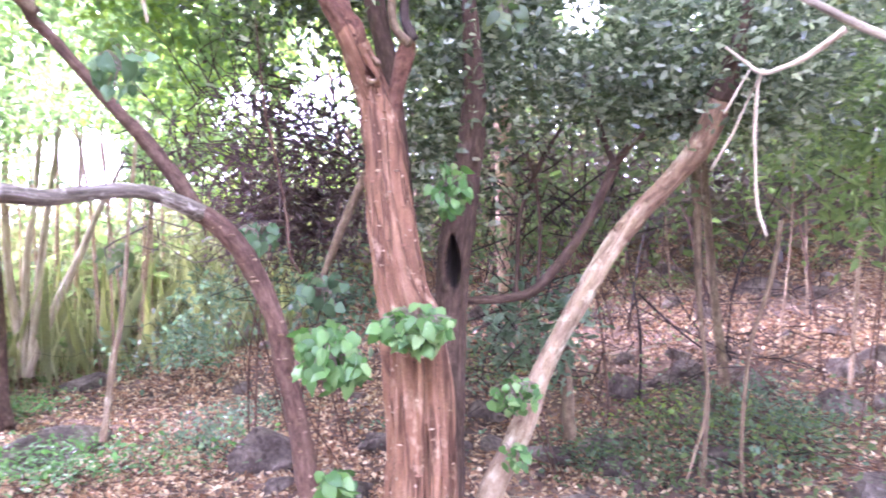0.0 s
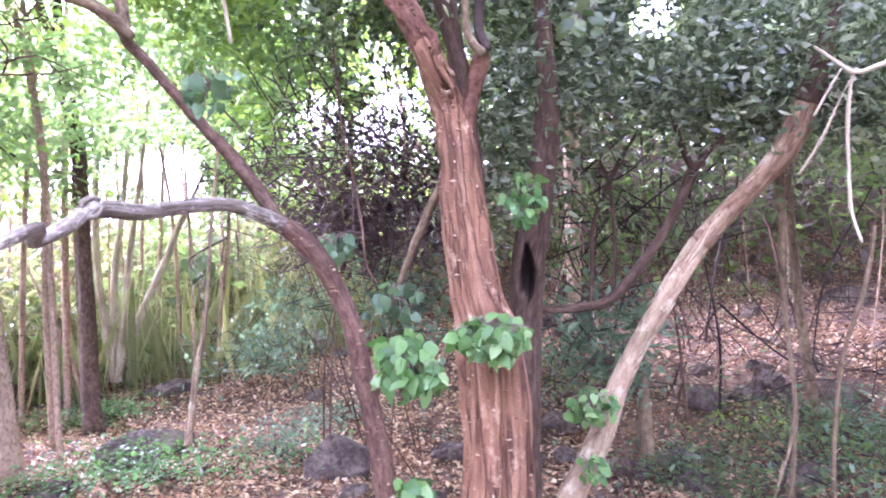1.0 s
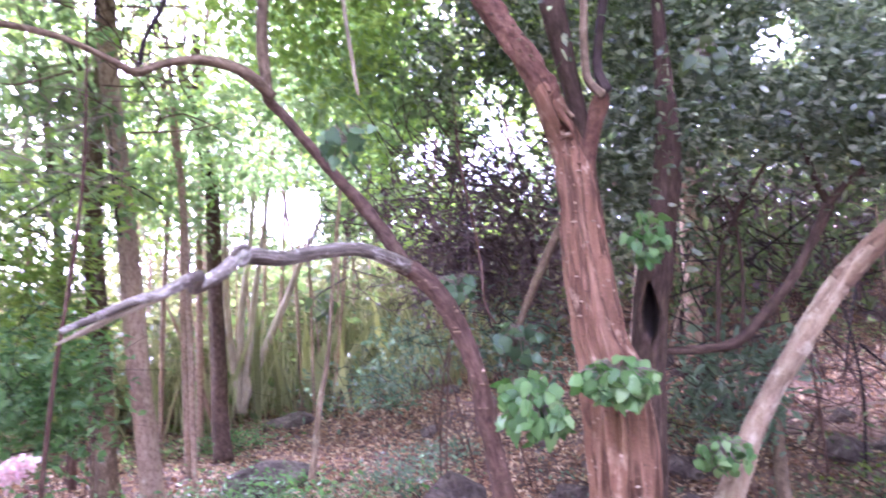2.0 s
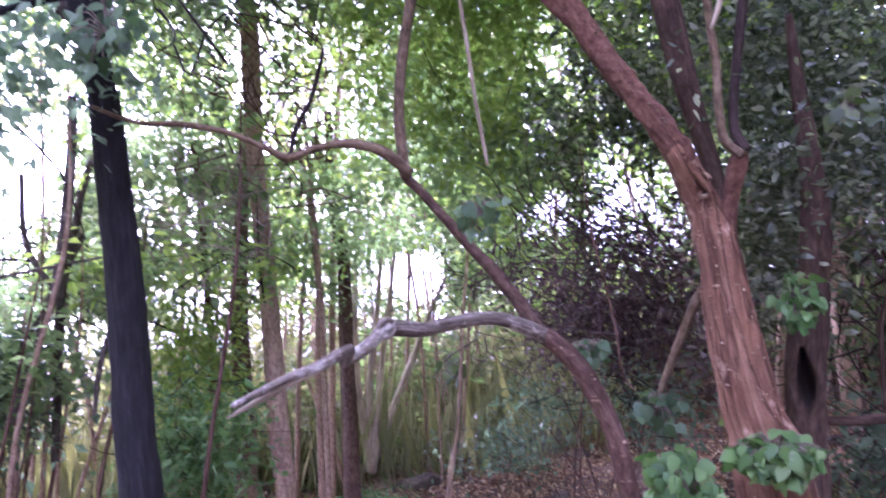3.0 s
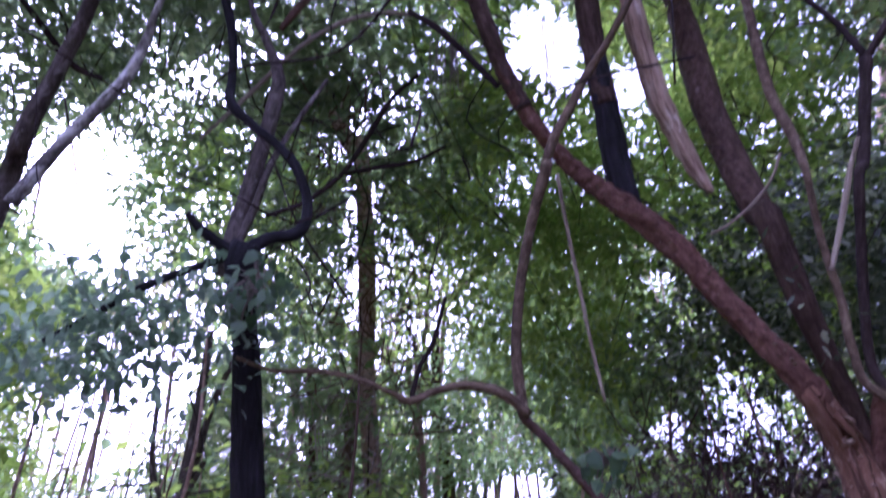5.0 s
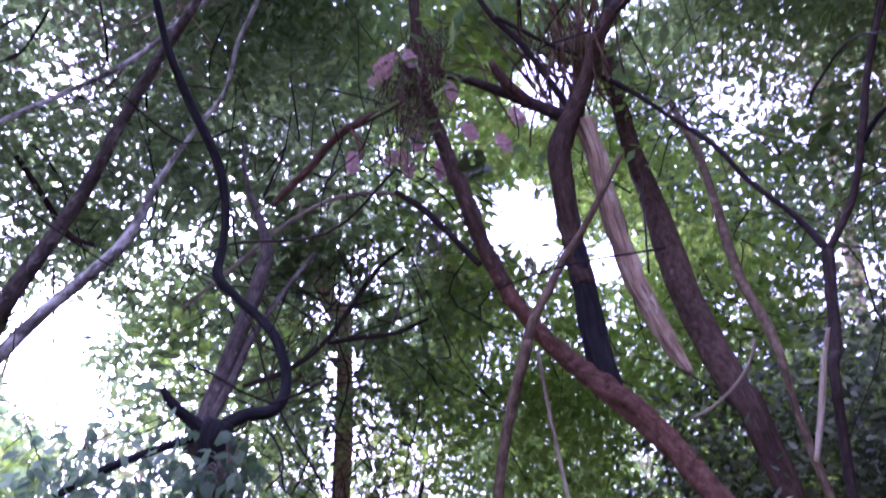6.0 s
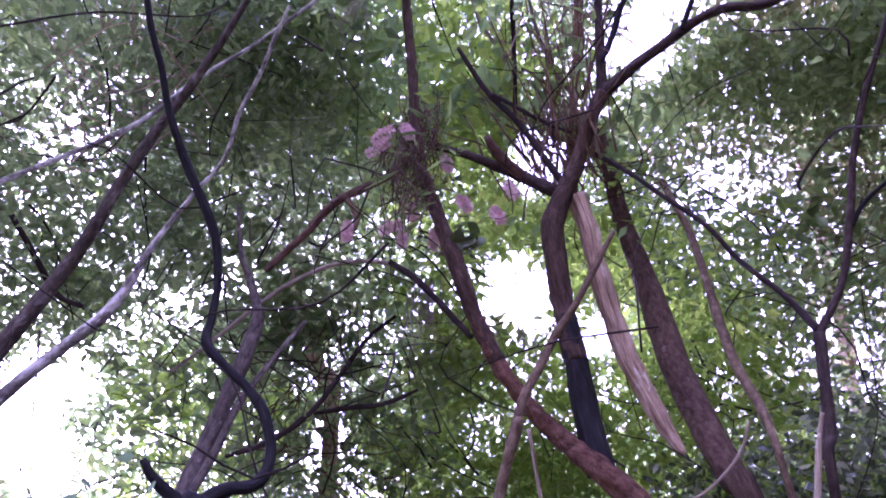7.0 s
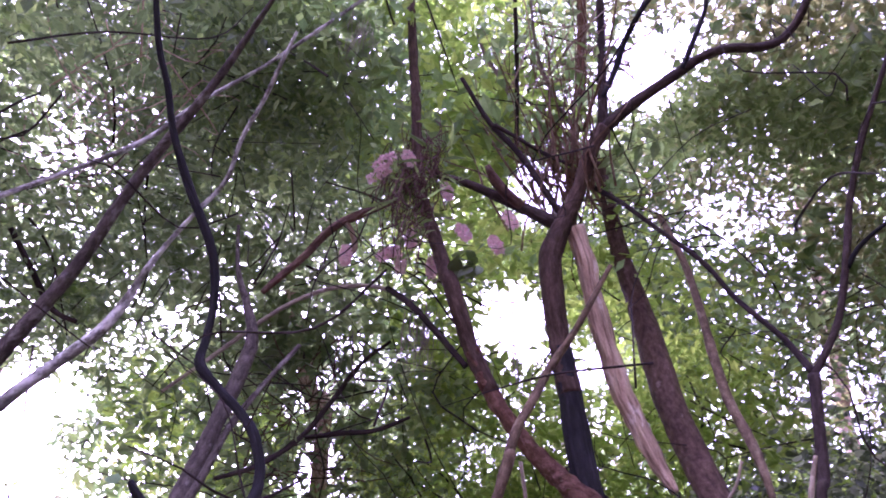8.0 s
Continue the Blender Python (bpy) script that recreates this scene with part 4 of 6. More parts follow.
# trees further off
FAR = []
for rows, mat, label in (([(-3.649, 4.659, -0.313, 0.119), (-3.681, 4.645, 0.068, 0.093), (-3.728, 4.621, 0.577, 0.085), (-3.830, 4.638, 1.211, 0.086), (-3.875, 4.613, 1.855, 0.082), (-3.946, 4.607, 2.505, 0.078), (-3.959, 4.462, 3.445, 0.076), (-3.929, 4.351, 4.328, 0.083), (-3.880, 4.178, 5.092, 0.078), (-3.862, 4.032, 5.653, 0.073), (-4.087, 4.098, 5.837, 0.086), (-4.223, 3.873, 6.455, 0.078), (-4.360, 3.594, 7.193, 0.069)], BARK_GREY, "tall straight tree with smooth grey bark"), ([(-4.008, 6.158, 0.018, 0.103), (-4.106, 6.264, 0.381, 0.081), (-4.199, 6.385, 1.043, 0.075), (-4.270, 6.450, 1.619, 0.067), (-4.300, 6.456, 2.501, 0.059), (-4.363, 6.355, 3.253, 0.054), (-4.367, 6.252, 3.869, 0.050), (-4.312, 6.138, 4.461, 0.045)], BARK_LIMB, "straight brown tree at the edge of the glade"),
                         ([(-3.447, 4.875, -0.131, 0.026), (-3.574, 5.019, 0.355, 0.024), (-3.696, 5.152, 1.158, 0.025), (-3.760, 5.186, 2.103, 0.025), (-3.791, 5.132, 2.812, 0.025), (-3.786, 5.016, 3.494, 0.021), (-3.780, 4.926, 3.930, 0.021)], BARK_GREY, "thin straight young tree"), ([(-4.097, 4.658, -0.072, 0.103), (-4.216, 4.765, 0.237, 0.088), (-4.379, 4.909, 1.192, 0.064), (-4.463, 4.935, 2.115, 0.046), (-4.401, 4.851, 3.258, 0.037), (-4.333, 4.756, 3.913, 0.036)], BARK_TAN, "dark straight young tree"),
                         ([(-4.805, 5.008, 0.776, 0.037), (-4.888, 5.019, 1.474, 0.032), (-4.928, 4.953, 2.383, 0.033), (-4.898, 4.812, 3.208, 0.034), (-4.858, 4.659, 3.752, 0.028)], BARK_BROWN, "thin straight young tree"), ([(-4.394, 4.837, 0.822, 0.054), (-4.458, 4.868, 1.582, 0.052), (-4.473, 4.840, 2.190, 0.047), (-4.407, 4.802, 2.817, 0.059), (-4.288, 4.727, 3.447, 0.054)], BARK_TAN, "slim straight brown tree"),
                         ([(-4.045, 5.587, 0.734, 0.032), (-4.105, 5.634, 1.549, 0.033), (-4.086, 5.613, 2.427, 0.034), (-4.086, 5.465, 3.219, 0.035), (-4.098, 5.281, 3.778, 0.029)], BARK_GREY, "thin straight young tree"), ([(-4.338, 6.572, 0.578, 0.079), (-4.386, 6.619, 1.151, 0.075), (-4.414, 6.619, 2.134, 0.078), (-4.394, 6.545, 2.905, 0.072), (-4.453, 6.345, 3.619, 0.066), (-4.498, 6.122, 4.193, 0.053)], BARK_TAN, "slim dark straight tree"),
                         ([(0.804, 9.003, 6.636, 0.101), (0.949, 8.829, 7.540, 0.107), (1.149, 8.446, 8.596, 0.104), (1.261, 8.255, 9.293, 0.108), (1.451, 7.567, 10.412, 0.102), (1.659, 6.964, 11.285, 0.087)], BARK_GREY, "slim pale tree up the slope"), ([(2.085, 5.083, 0.563, 0.041), (2.074, 5.148, 0.922, 0.037), (2.057, 5.187, 1.251, 0.034), (2.035, 5.207, 1.669, 0.031), (2.009, 5.198, 2.047, 0.029), (1.975, 5.158, 2.461, 0.026), (1.924, 5.065, 2.978, 0.022)], BARK_TAN, "reddish brown tree trunk up the slope")):
    low = rows[0]
    tree = thing("tree", (low[0], low[1], ground_height(low[0], low[1])), label, "tree", "trees of the wood")
    if low[2] > 0.05 + ground_height(low[0], low[1]):
        rows = [(low[0] + 0.03, low[1], ground_height(low[0], low[1]) - 0.1, low[3] * 1.15)] + rows
    limb("trunk", rows, mat, tree, rough=0.04)
    FAR.append((tree, rows))

clump = thing("bamboo_clump", (-4.66, 7.60, 0.25), "clump of pale slanting stems in the glade", "bamboo")
for rows in ([(-4.663, 7.597, 0.253, 0.046), (-4.780, 7.610, 0.862, 0.046), (-4.854, 7.601, 1.478, 0.041), (-4.864, 7.566, 2.301, 0.041), (-4.794, 7.518, 2.978, 0.036), (-4.671, 7.410, 3.769, 0.025), (-4.526, 7.242, 4.518, 0.015)], [(-4.685, 7.584, 0.255, 0.046), (-4.717, 7.655, 0.925, 0.046), (-4.701, 7.696, 1.609, 0.041), (-4.631, 7.718, 2.162, 0.036), (-4.549, 7.698, 2.783, 0.031), (-4.400, 7.617, 3.594, 0.021), (-4.198, 7.466, 4.432, 0.015)], [(-4.642, 7.609, 0.251, 0.046), (-4.629, 7.707, 0.918, 0.047), (-4.579, 7.768, 1.605, 0.042), (-4.508, 7.790, 2.161, 0.031), (-4.379, 7.772, 2.924, 0.026), (-4.244, 7.684, 3.669, 0.016)], [(-4.674, 7.590, 0.254, 0.054), (-4.566, 7.718, 0.676, 0.055), (-4.425, 7.838, 1.111, 0.050), (-4.219, 7.965, 1.662, 0.045), (-4.056, 8.032, 2.120, 0.034), (-3.811, 8.098, 2.652, 0.023), (-3.578, 8.111, 3.218, 0.017)]):
    limb("stem", rows, BARK_GLADE, clump)

thicket = thing("thicket", (-4.25, 2.74, 1.39), "thicket of thin leaning dark stems", "thicket")
for rows in ([(-4.295, 2.664, 1.333, 0.025), (-4.251, 2.758, 1.805, 0.029), (-4.174, 2.824, 2.238, 0.034), (-4.117, 2.817, 2.611, 0.034), (-4.038, 2.773, 3.024, 0.031), (-3.953, 2.701, 3.391, 0.023)], [(-4.292, 2.966, 1.095, 0.026), (-4.333, 2.982, 1.656, 0.027), (-4.320, 2.973, 2.181, 0.027), (-4.251, 2.986, 2.570, 0.028), (-4.167, 2.981, 2.924, 0.024), (-4.026, 3.003, 3.283, 0.020)], [(-4.169, 1.932, 2.023, 0.012), (-4.035, 2.152, 2.134, 0.011), (-3.874, 2.384, 2.220, 0.010), (-3.685, 2.622, 2.300, 0.008), (-3.602, 2.718, 2.330, 0.007)], [(-3.716, 2.772, 1.403, 0.013), (-3.717, 2.791, 1.661, 0.017), (-3.685, 2.828, 1.894, 0.017), (-3.664, 2.842, 2.030, 0.018)], [(-4.220, 2.577, 2.891, 0.015), (-4.259, 2.644, 2.527, 0.019), (-4.233, 2.732, 2.310, 0.019), (-4.185, 2.814, 2.201, 0.019)], [(-4.532, 2.670, 1.325, 0.022), (-4.478, 2.783, 1.737, 0.022), (-4.378, 2.908, 2.067, 0.023), (-4.216, 3.030, 2.572, 0.020)]):
    limb("stem", rows, BARK_GREYDARK, thicket)

rng = np.random.default_rng(17)
foot = np.array((-4.75, 3.06, 1.28))
for k in range(18):
    x, y = foot[0] + rng.normal() * 0.75, foot[1] + rng.normal() * 0.6
    z, h, w, l = ground_height(x, y), rng.uniform(1.6, 3.6), rng.uniform(0.008, 0.022), rng.uniform(-0.15, 0.7)
    limb("stem", [(x, y, z - 0.05, w), (x + l * 0.3 + rng.normal() * 0.06, y, z + h * 0.35, w * 0.9), (x + l * 0.7 + rng.normal() * 0.06, y, z + h * 0.7, w * 0.7), (x + l, y, z + h, w * 0.3)], (BARK_BROWN, BARK_GREY)[k % 2], thicket)

# ---- rocks ----
for k, (at, size, squash) in enumerate((((-3.05, 5.36), 0.50, 0.42), ((-1.29, 4.89), 0.32, 0.75), ((-2.59, 8.78), 0.42, 0.7), ((-3.99, 7.58), 0.34, 0.6),
                                        ((1.72, 4.27), 0.18, 0.6), ((2.36, 5.42), 0.20, 0.6), ((1.47, 5.50), 0.22, 0.6), ((1.04, 4.66), 0.16, 0.5),
                                        ((3.64, 7.82), 0.28, 0.7), ((3.03, 9.20), 0.25, 0.6), ((-3.21, 4.46), 0.3, 0.4), ((1.85, 5.60), 0.16, 0.6), ((1.66, 4.21), 0.17, 0.6), ((2.39, 5.41), 0.2, 0.6))):
    rock(at, size, squash, k + 1)

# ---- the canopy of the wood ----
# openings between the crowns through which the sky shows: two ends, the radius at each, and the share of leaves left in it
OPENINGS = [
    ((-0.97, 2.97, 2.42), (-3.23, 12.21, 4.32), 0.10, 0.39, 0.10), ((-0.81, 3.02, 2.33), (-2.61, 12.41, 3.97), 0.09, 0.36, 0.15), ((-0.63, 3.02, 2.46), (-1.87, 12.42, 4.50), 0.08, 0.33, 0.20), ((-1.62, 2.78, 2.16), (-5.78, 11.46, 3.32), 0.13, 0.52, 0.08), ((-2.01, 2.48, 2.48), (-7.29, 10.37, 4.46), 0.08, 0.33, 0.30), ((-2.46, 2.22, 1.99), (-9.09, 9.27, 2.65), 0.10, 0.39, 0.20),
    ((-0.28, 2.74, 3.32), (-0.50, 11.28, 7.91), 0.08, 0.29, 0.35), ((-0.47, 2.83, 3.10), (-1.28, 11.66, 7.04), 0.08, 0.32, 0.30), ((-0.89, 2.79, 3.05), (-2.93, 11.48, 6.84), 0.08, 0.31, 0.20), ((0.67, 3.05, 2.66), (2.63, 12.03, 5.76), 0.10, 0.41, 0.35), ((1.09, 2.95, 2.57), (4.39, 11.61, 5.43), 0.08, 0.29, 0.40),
    # these two follow the sun's direction, added to light the glade floor
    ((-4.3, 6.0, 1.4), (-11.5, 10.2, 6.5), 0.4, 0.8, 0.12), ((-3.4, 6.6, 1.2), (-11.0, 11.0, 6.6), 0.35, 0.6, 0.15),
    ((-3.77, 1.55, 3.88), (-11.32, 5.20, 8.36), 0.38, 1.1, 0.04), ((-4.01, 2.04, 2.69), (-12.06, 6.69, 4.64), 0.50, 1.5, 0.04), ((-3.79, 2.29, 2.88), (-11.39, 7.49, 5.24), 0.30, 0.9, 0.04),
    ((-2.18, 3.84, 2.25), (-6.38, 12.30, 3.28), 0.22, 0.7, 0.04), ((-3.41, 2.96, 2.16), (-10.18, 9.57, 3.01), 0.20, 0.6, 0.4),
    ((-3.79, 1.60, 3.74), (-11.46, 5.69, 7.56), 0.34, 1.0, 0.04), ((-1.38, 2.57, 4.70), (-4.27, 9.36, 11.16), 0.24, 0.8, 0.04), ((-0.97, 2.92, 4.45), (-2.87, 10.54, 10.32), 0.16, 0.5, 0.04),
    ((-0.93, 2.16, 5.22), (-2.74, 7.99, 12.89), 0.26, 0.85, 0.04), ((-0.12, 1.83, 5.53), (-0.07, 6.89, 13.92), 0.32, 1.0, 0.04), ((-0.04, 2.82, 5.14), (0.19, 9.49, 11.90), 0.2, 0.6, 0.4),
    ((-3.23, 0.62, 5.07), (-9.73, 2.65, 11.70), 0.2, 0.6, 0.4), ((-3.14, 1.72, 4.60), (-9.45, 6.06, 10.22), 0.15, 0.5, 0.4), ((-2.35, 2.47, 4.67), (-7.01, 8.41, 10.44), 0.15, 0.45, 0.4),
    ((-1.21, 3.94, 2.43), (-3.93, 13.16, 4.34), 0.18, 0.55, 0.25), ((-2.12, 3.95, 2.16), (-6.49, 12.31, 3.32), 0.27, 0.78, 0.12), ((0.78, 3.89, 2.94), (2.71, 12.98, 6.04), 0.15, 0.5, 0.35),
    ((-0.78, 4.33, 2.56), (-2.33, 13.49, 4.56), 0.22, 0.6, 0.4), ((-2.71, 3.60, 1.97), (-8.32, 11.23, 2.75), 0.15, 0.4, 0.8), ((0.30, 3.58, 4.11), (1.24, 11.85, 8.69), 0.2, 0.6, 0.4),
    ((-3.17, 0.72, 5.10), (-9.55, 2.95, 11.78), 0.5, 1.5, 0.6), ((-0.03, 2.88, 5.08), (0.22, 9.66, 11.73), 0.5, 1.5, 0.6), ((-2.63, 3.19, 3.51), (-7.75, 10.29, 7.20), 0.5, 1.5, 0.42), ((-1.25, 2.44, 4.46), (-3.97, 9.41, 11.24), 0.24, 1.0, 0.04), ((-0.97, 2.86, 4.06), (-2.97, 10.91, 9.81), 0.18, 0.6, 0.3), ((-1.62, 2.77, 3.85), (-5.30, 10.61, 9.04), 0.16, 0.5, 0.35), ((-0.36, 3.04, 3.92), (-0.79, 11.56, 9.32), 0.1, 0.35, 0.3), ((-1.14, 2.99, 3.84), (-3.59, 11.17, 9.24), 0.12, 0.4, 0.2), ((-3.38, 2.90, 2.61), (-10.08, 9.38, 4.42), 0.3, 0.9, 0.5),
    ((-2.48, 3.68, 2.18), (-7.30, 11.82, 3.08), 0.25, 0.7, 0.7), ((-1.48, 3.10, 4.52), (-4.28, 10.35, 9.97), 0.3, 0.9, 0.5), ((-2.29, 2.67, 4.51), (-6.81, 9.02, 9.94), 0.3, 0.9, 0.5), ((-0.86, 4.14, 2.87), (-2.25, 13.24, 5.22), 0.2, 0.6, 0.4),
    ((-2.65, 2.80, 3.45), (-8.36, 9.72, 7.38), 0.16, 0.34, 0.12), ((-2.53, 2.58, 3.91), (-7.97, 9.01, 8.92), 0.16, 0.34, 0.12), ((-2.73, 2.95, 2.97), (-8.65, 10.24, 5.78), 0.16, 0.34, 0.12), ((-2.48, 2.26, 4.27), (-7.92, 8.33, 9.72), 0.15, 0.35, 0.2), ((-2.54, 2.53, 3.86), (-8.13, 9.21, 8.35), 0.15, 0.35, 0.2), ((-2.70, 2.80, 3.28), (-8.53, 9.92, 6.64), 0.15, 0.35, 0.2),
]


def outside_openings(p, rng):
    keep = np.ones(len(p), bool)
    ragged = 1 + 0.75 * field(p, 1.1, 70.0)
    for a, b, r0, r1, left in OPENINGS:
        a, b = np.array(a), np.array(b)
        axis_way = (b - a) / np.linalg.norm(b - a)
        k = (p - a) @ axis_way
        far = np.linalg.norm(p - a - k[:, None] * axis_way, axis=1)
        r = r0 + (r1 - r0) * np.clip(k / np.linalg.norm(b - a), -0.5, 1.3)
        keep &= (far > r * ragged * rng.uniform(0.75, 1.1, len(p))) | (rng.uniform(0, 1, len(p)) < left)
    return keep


def field(p, scale, shift):
    return np.array([noise.noise((x * scale + shift, y * scale, z * scale)) for x, y, z in p])


def sprays(rng, n, lo, hi, per, spread, test):
    """Centres thinned by a patchy field, each grown into a spray of leaves."""
    c = rng.uniform(lo, hi, (n, 3))
    c = c[test(c)]
    c = c[1.9 * field(c, 0.5, 3.3) + 1.3 * field(c, 1.2, 9.1) + 0.16 * np.clip((c[:, 2] - 4.5) / 2, 0, 1) > rng.uniform(-0.14, 0.06, len(c))]
    p = np.repeat(c, per, 0) + rng.normal(size=(len(c) * per, 3)) * spread
    return c, p


def build_canopy():
    rng = np.random.default_rng(5)

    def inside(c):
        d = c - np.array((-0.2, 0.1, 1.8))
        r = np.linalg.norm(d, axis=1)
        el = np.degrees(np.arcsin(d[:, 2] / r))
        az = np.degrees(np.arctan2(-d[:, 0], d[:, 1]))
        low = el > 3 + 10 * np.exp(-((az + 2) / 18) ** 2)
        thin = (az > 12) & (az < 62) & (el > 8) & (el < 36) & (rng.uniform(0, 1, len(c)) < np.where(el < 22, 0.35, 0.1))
        # no leaves out of view at the right, to let skylight onto the slope
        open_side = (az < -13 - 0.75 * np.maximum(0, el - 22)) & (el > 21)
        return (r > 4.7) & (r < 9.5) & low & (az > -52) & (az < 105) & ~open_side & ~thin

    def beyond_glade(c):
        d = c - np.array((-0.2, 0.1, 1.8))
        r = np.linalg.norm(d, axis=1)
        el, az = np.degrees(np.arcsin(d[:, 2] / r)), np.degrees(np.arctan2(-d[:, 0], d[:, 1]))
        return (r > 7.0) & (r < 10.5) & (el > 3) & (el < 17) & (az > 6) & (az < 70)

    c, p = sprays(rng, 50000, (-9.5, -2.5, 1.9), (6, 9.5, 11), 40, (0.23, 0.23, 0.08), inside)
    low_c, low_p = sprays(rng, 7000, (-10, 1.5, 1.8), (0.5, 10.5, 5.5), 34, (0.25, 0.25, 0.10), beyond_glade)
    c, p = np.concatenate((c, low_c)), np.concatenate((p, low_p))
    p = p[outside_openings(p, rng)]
    # broad tone patches put sunlit and shaded leaf masses into the leaf colour
    tone = field(p, 0.35, 21.0) + 0.25 * field(p, 1.3, 4.0) + rng.normal(size=len(p)) * 0.08
    # low leaves at the left are lightened further
    tone = 1.8 * tone - 0.05 * p[:, 0] - 0.1 + 0.28 * ((p[:, 2] < 4.5) & (p[:, 0] < -1.5))
    owners = [(main, (-0.6, 3.2)), (black, (-2.6, 1.8)), (diag, (-3.4, 1.2)), (lean, (-1.4, 2.6))] + [(t, r[-1][:2]) for t, r in FAR]
    spots = np.array([o[1] for o in owners])
    near = np.argmin(np.linalg.norm(p[:, None, :2] - spots[None], axis=2) * np.where(np.arange(len(spots)) < 4, 1.3, 1.0), axis=1)
    olive = (p[:, 0] > -0.6) & (tone < 0.35) & (field(p, 0.6, 33.0) + rng.normal(size=len(p)) * 0.15 > 0.0)
    for k, (tree, _) in enumerate(owners):
        sel = (near == k) & olive
        if sel.sum() > 30:
            leaves("crown", rng, p[sel], 0.088, LEAF_OLIVE, tree, "olive green crown leaves", width=0.48)
        for lo, hi, mat, label in ((-9, 0.02, LEAF_DARK, "dark green crown leaves"), (0.02, 0.2, LEAF_MID, "green crown leaves"), (0.2, 0.5, LEAF_LIGHT, "light green crown leaves"), (0.5, 9, LEAF_FRESH, "bright yellow-green crown leaves")):
            sel = (near == k) & (tone >= lo) & (tone < hi) & ~olive
            if sel.sum() > 30:
                leaves("crown", rng, p[sel], 0.096 * (1 + 0.7 * field(p[sel], 0.8, 50.0)), mat, tree, label, width=0.48)
    # fine twigs inside the sprays
    paths = []
    for q in c[rng.permutation(len(c))[:1700]]:
        w = unit(rng.normal(size=3) * (1, 1, 0.7))
        e = q + w * rng.uniform(0.25, 0.8) + (0, 0, -0.08)
        r = rng.uniform(0.004, 0.010)
        paths.append([(*(q - w * 0.3), r), (*(q + rng.normal(size=3) * 0.05), r * 0.8), (*e, r * 0.4)])
    twigs = many_tubes("brushwood", paths, TWIG_DARK, FAR[0][0], 4, 0.25)
    for tree, lo, hi, n in ((main, (-2.2, 1.6, 3.6), (1.2, 3.6, 6.2), 60), (black, (-3.4, 1.0, 3.0), (-1.6, 2.6, 5.8), 50), (diag, (-4.5, 0.2, 3.2), (-2.4, 2.2, 6.2), 22)):
        rows = []
        for _ in range(n):
            q = rng.uniform(lo, hi)
            w = unit(rng.normal(size=3) + (0, 0, 0.35))
            k, r = rng.uniform(0.5, 1.5), rng.uniform(0.003, 0.007)
            b1, b2 = rng.normal(size=3) * 0.09, rng.normal(size=3) * 0.09
            rows.append([(*(q - w * k / 2), r), (*(q - w * k / 6 + b1), r * 0.9), (*(q + w * k / 6 + b2), r * 0.7), (*(q + w * k / 2), r * 0.35)])
        many_tubes("brushwood", rows, TWIG_DARK, tree, 5, 0.1)


build_canopy()


def build_far_woods():
    rng = np.random.default_rng(8)
    n = 3600
    az = np.radians(rng.uniform(-48, 108, n))
    r = rng.uniform(12, 21, n)
    c = np.stack((-np.sin(az) * r, np.cos(az) * r, np.zeros(n)), 1)
    g = np.array([ground_height(x, y) for x, y, _ in c])
    c[:, 2] = g + rng.uniform(0, 1, n) ** 1.5 * 8.5
    c = c[field(c, 0.25, 6.0) + 0.5 * field(c, 0.9, 1.0) > rng.uniform(-0.5, 0.25, n)]
    m = 1500
    az, r = np.radians(rng.uniform(-40, 80, m)), rng.uniform(9.5, 17, m)
    under = np.stack((-np.sin(az) * r, np.cos(az) * r, np.zeros(m)), 1)
    under[:, 2] = np.array([ground_height(x, y) for x, y, _ in under]) + rng.uniform(0.05, 1, m) * np.where(az > 0.05, 1.7, 3.0)
    under = under[field(under, 0.5, 16.0) > rng.uniform(-0.35, 0.35, m)]
    c = np.concatenate((c, under))
    p = np.repeat(c, 55, 0) + rng.normal(size=(len(c) * 55, 3)) * 0.42
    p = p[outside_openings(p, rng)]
    tone = field(p, 0.2, 2.0) - 0.03 * p[:, 0] + rng.normal(size=len(p)) * 0.1
    wood = thing("far_wood", (-3, 15, 1), "hazy green far wood of leafy trees and bushes", "wood", kind="stuff")
    dry = (p[:, 0] > -1.5) & (p[:, 2] < 4.0) & (rng.uniform(0, 1, len(p)) < 0.7)
    for lo, hi, mat, brown in ((-9, 0.0, LEAF_MID, False), (0.0, 9, LEAF_OLIVE, False), (-9, 9, LEAF_DUSK, True)):
        sel = (tone >= lo) & (tone < hi) & (dry == brown)
        leaves("foliage", rng, p[sel], 0.21, mat, wood, width=0.5)
    paths = []
    for k in range(70):
        a, d = radians(rng.uniform(-45, 95)), rng.uniform(8.5, 19)
        x, y = -math.sin(a) * d, math.cos(a) * d
        z, lx, ly, h, w = ground_height(x, y), rng.normal() * 0.45, rng.normal() * 0.2, rng.uniform(1.5, 4.5), rng.uniform(0.012, 0.045)
        paths.append([(x, y, z - 0.1, w), (x + lx * 0.5, y + ly, z + h * 0.5, w * 0.8), (x + lx * 1.6, y + ly, z + h, w * 0.4)])
    for k in range(46):
        a, d = radians(rng.uniform(8, 70)), rng.uniform(8.0, 14)
        x, y = -math.sin(a) * d, math.cos(a) * d
        z, lx, h, w = ground_height(x, y), rng.normal() * 0.4, rng.uniform(5, 8), rng.uniform(0.012, 0.04)
        paths.append([(x, y, z - 0.1, w), (x + lx * 0.3 + rng.normal() * 0.1, y, z + h * 0.35, w * 0.9), (x + lx * 0.8 + rng.normal() * 0.12, y, z + h * 0.7, w * 0.7), (x + lx * 1.4, y, z + h, w * 0.3)])
    for rows in paths:
        limb("stem", rows, BARK_GREY, wood, sides=6, step=0.4)


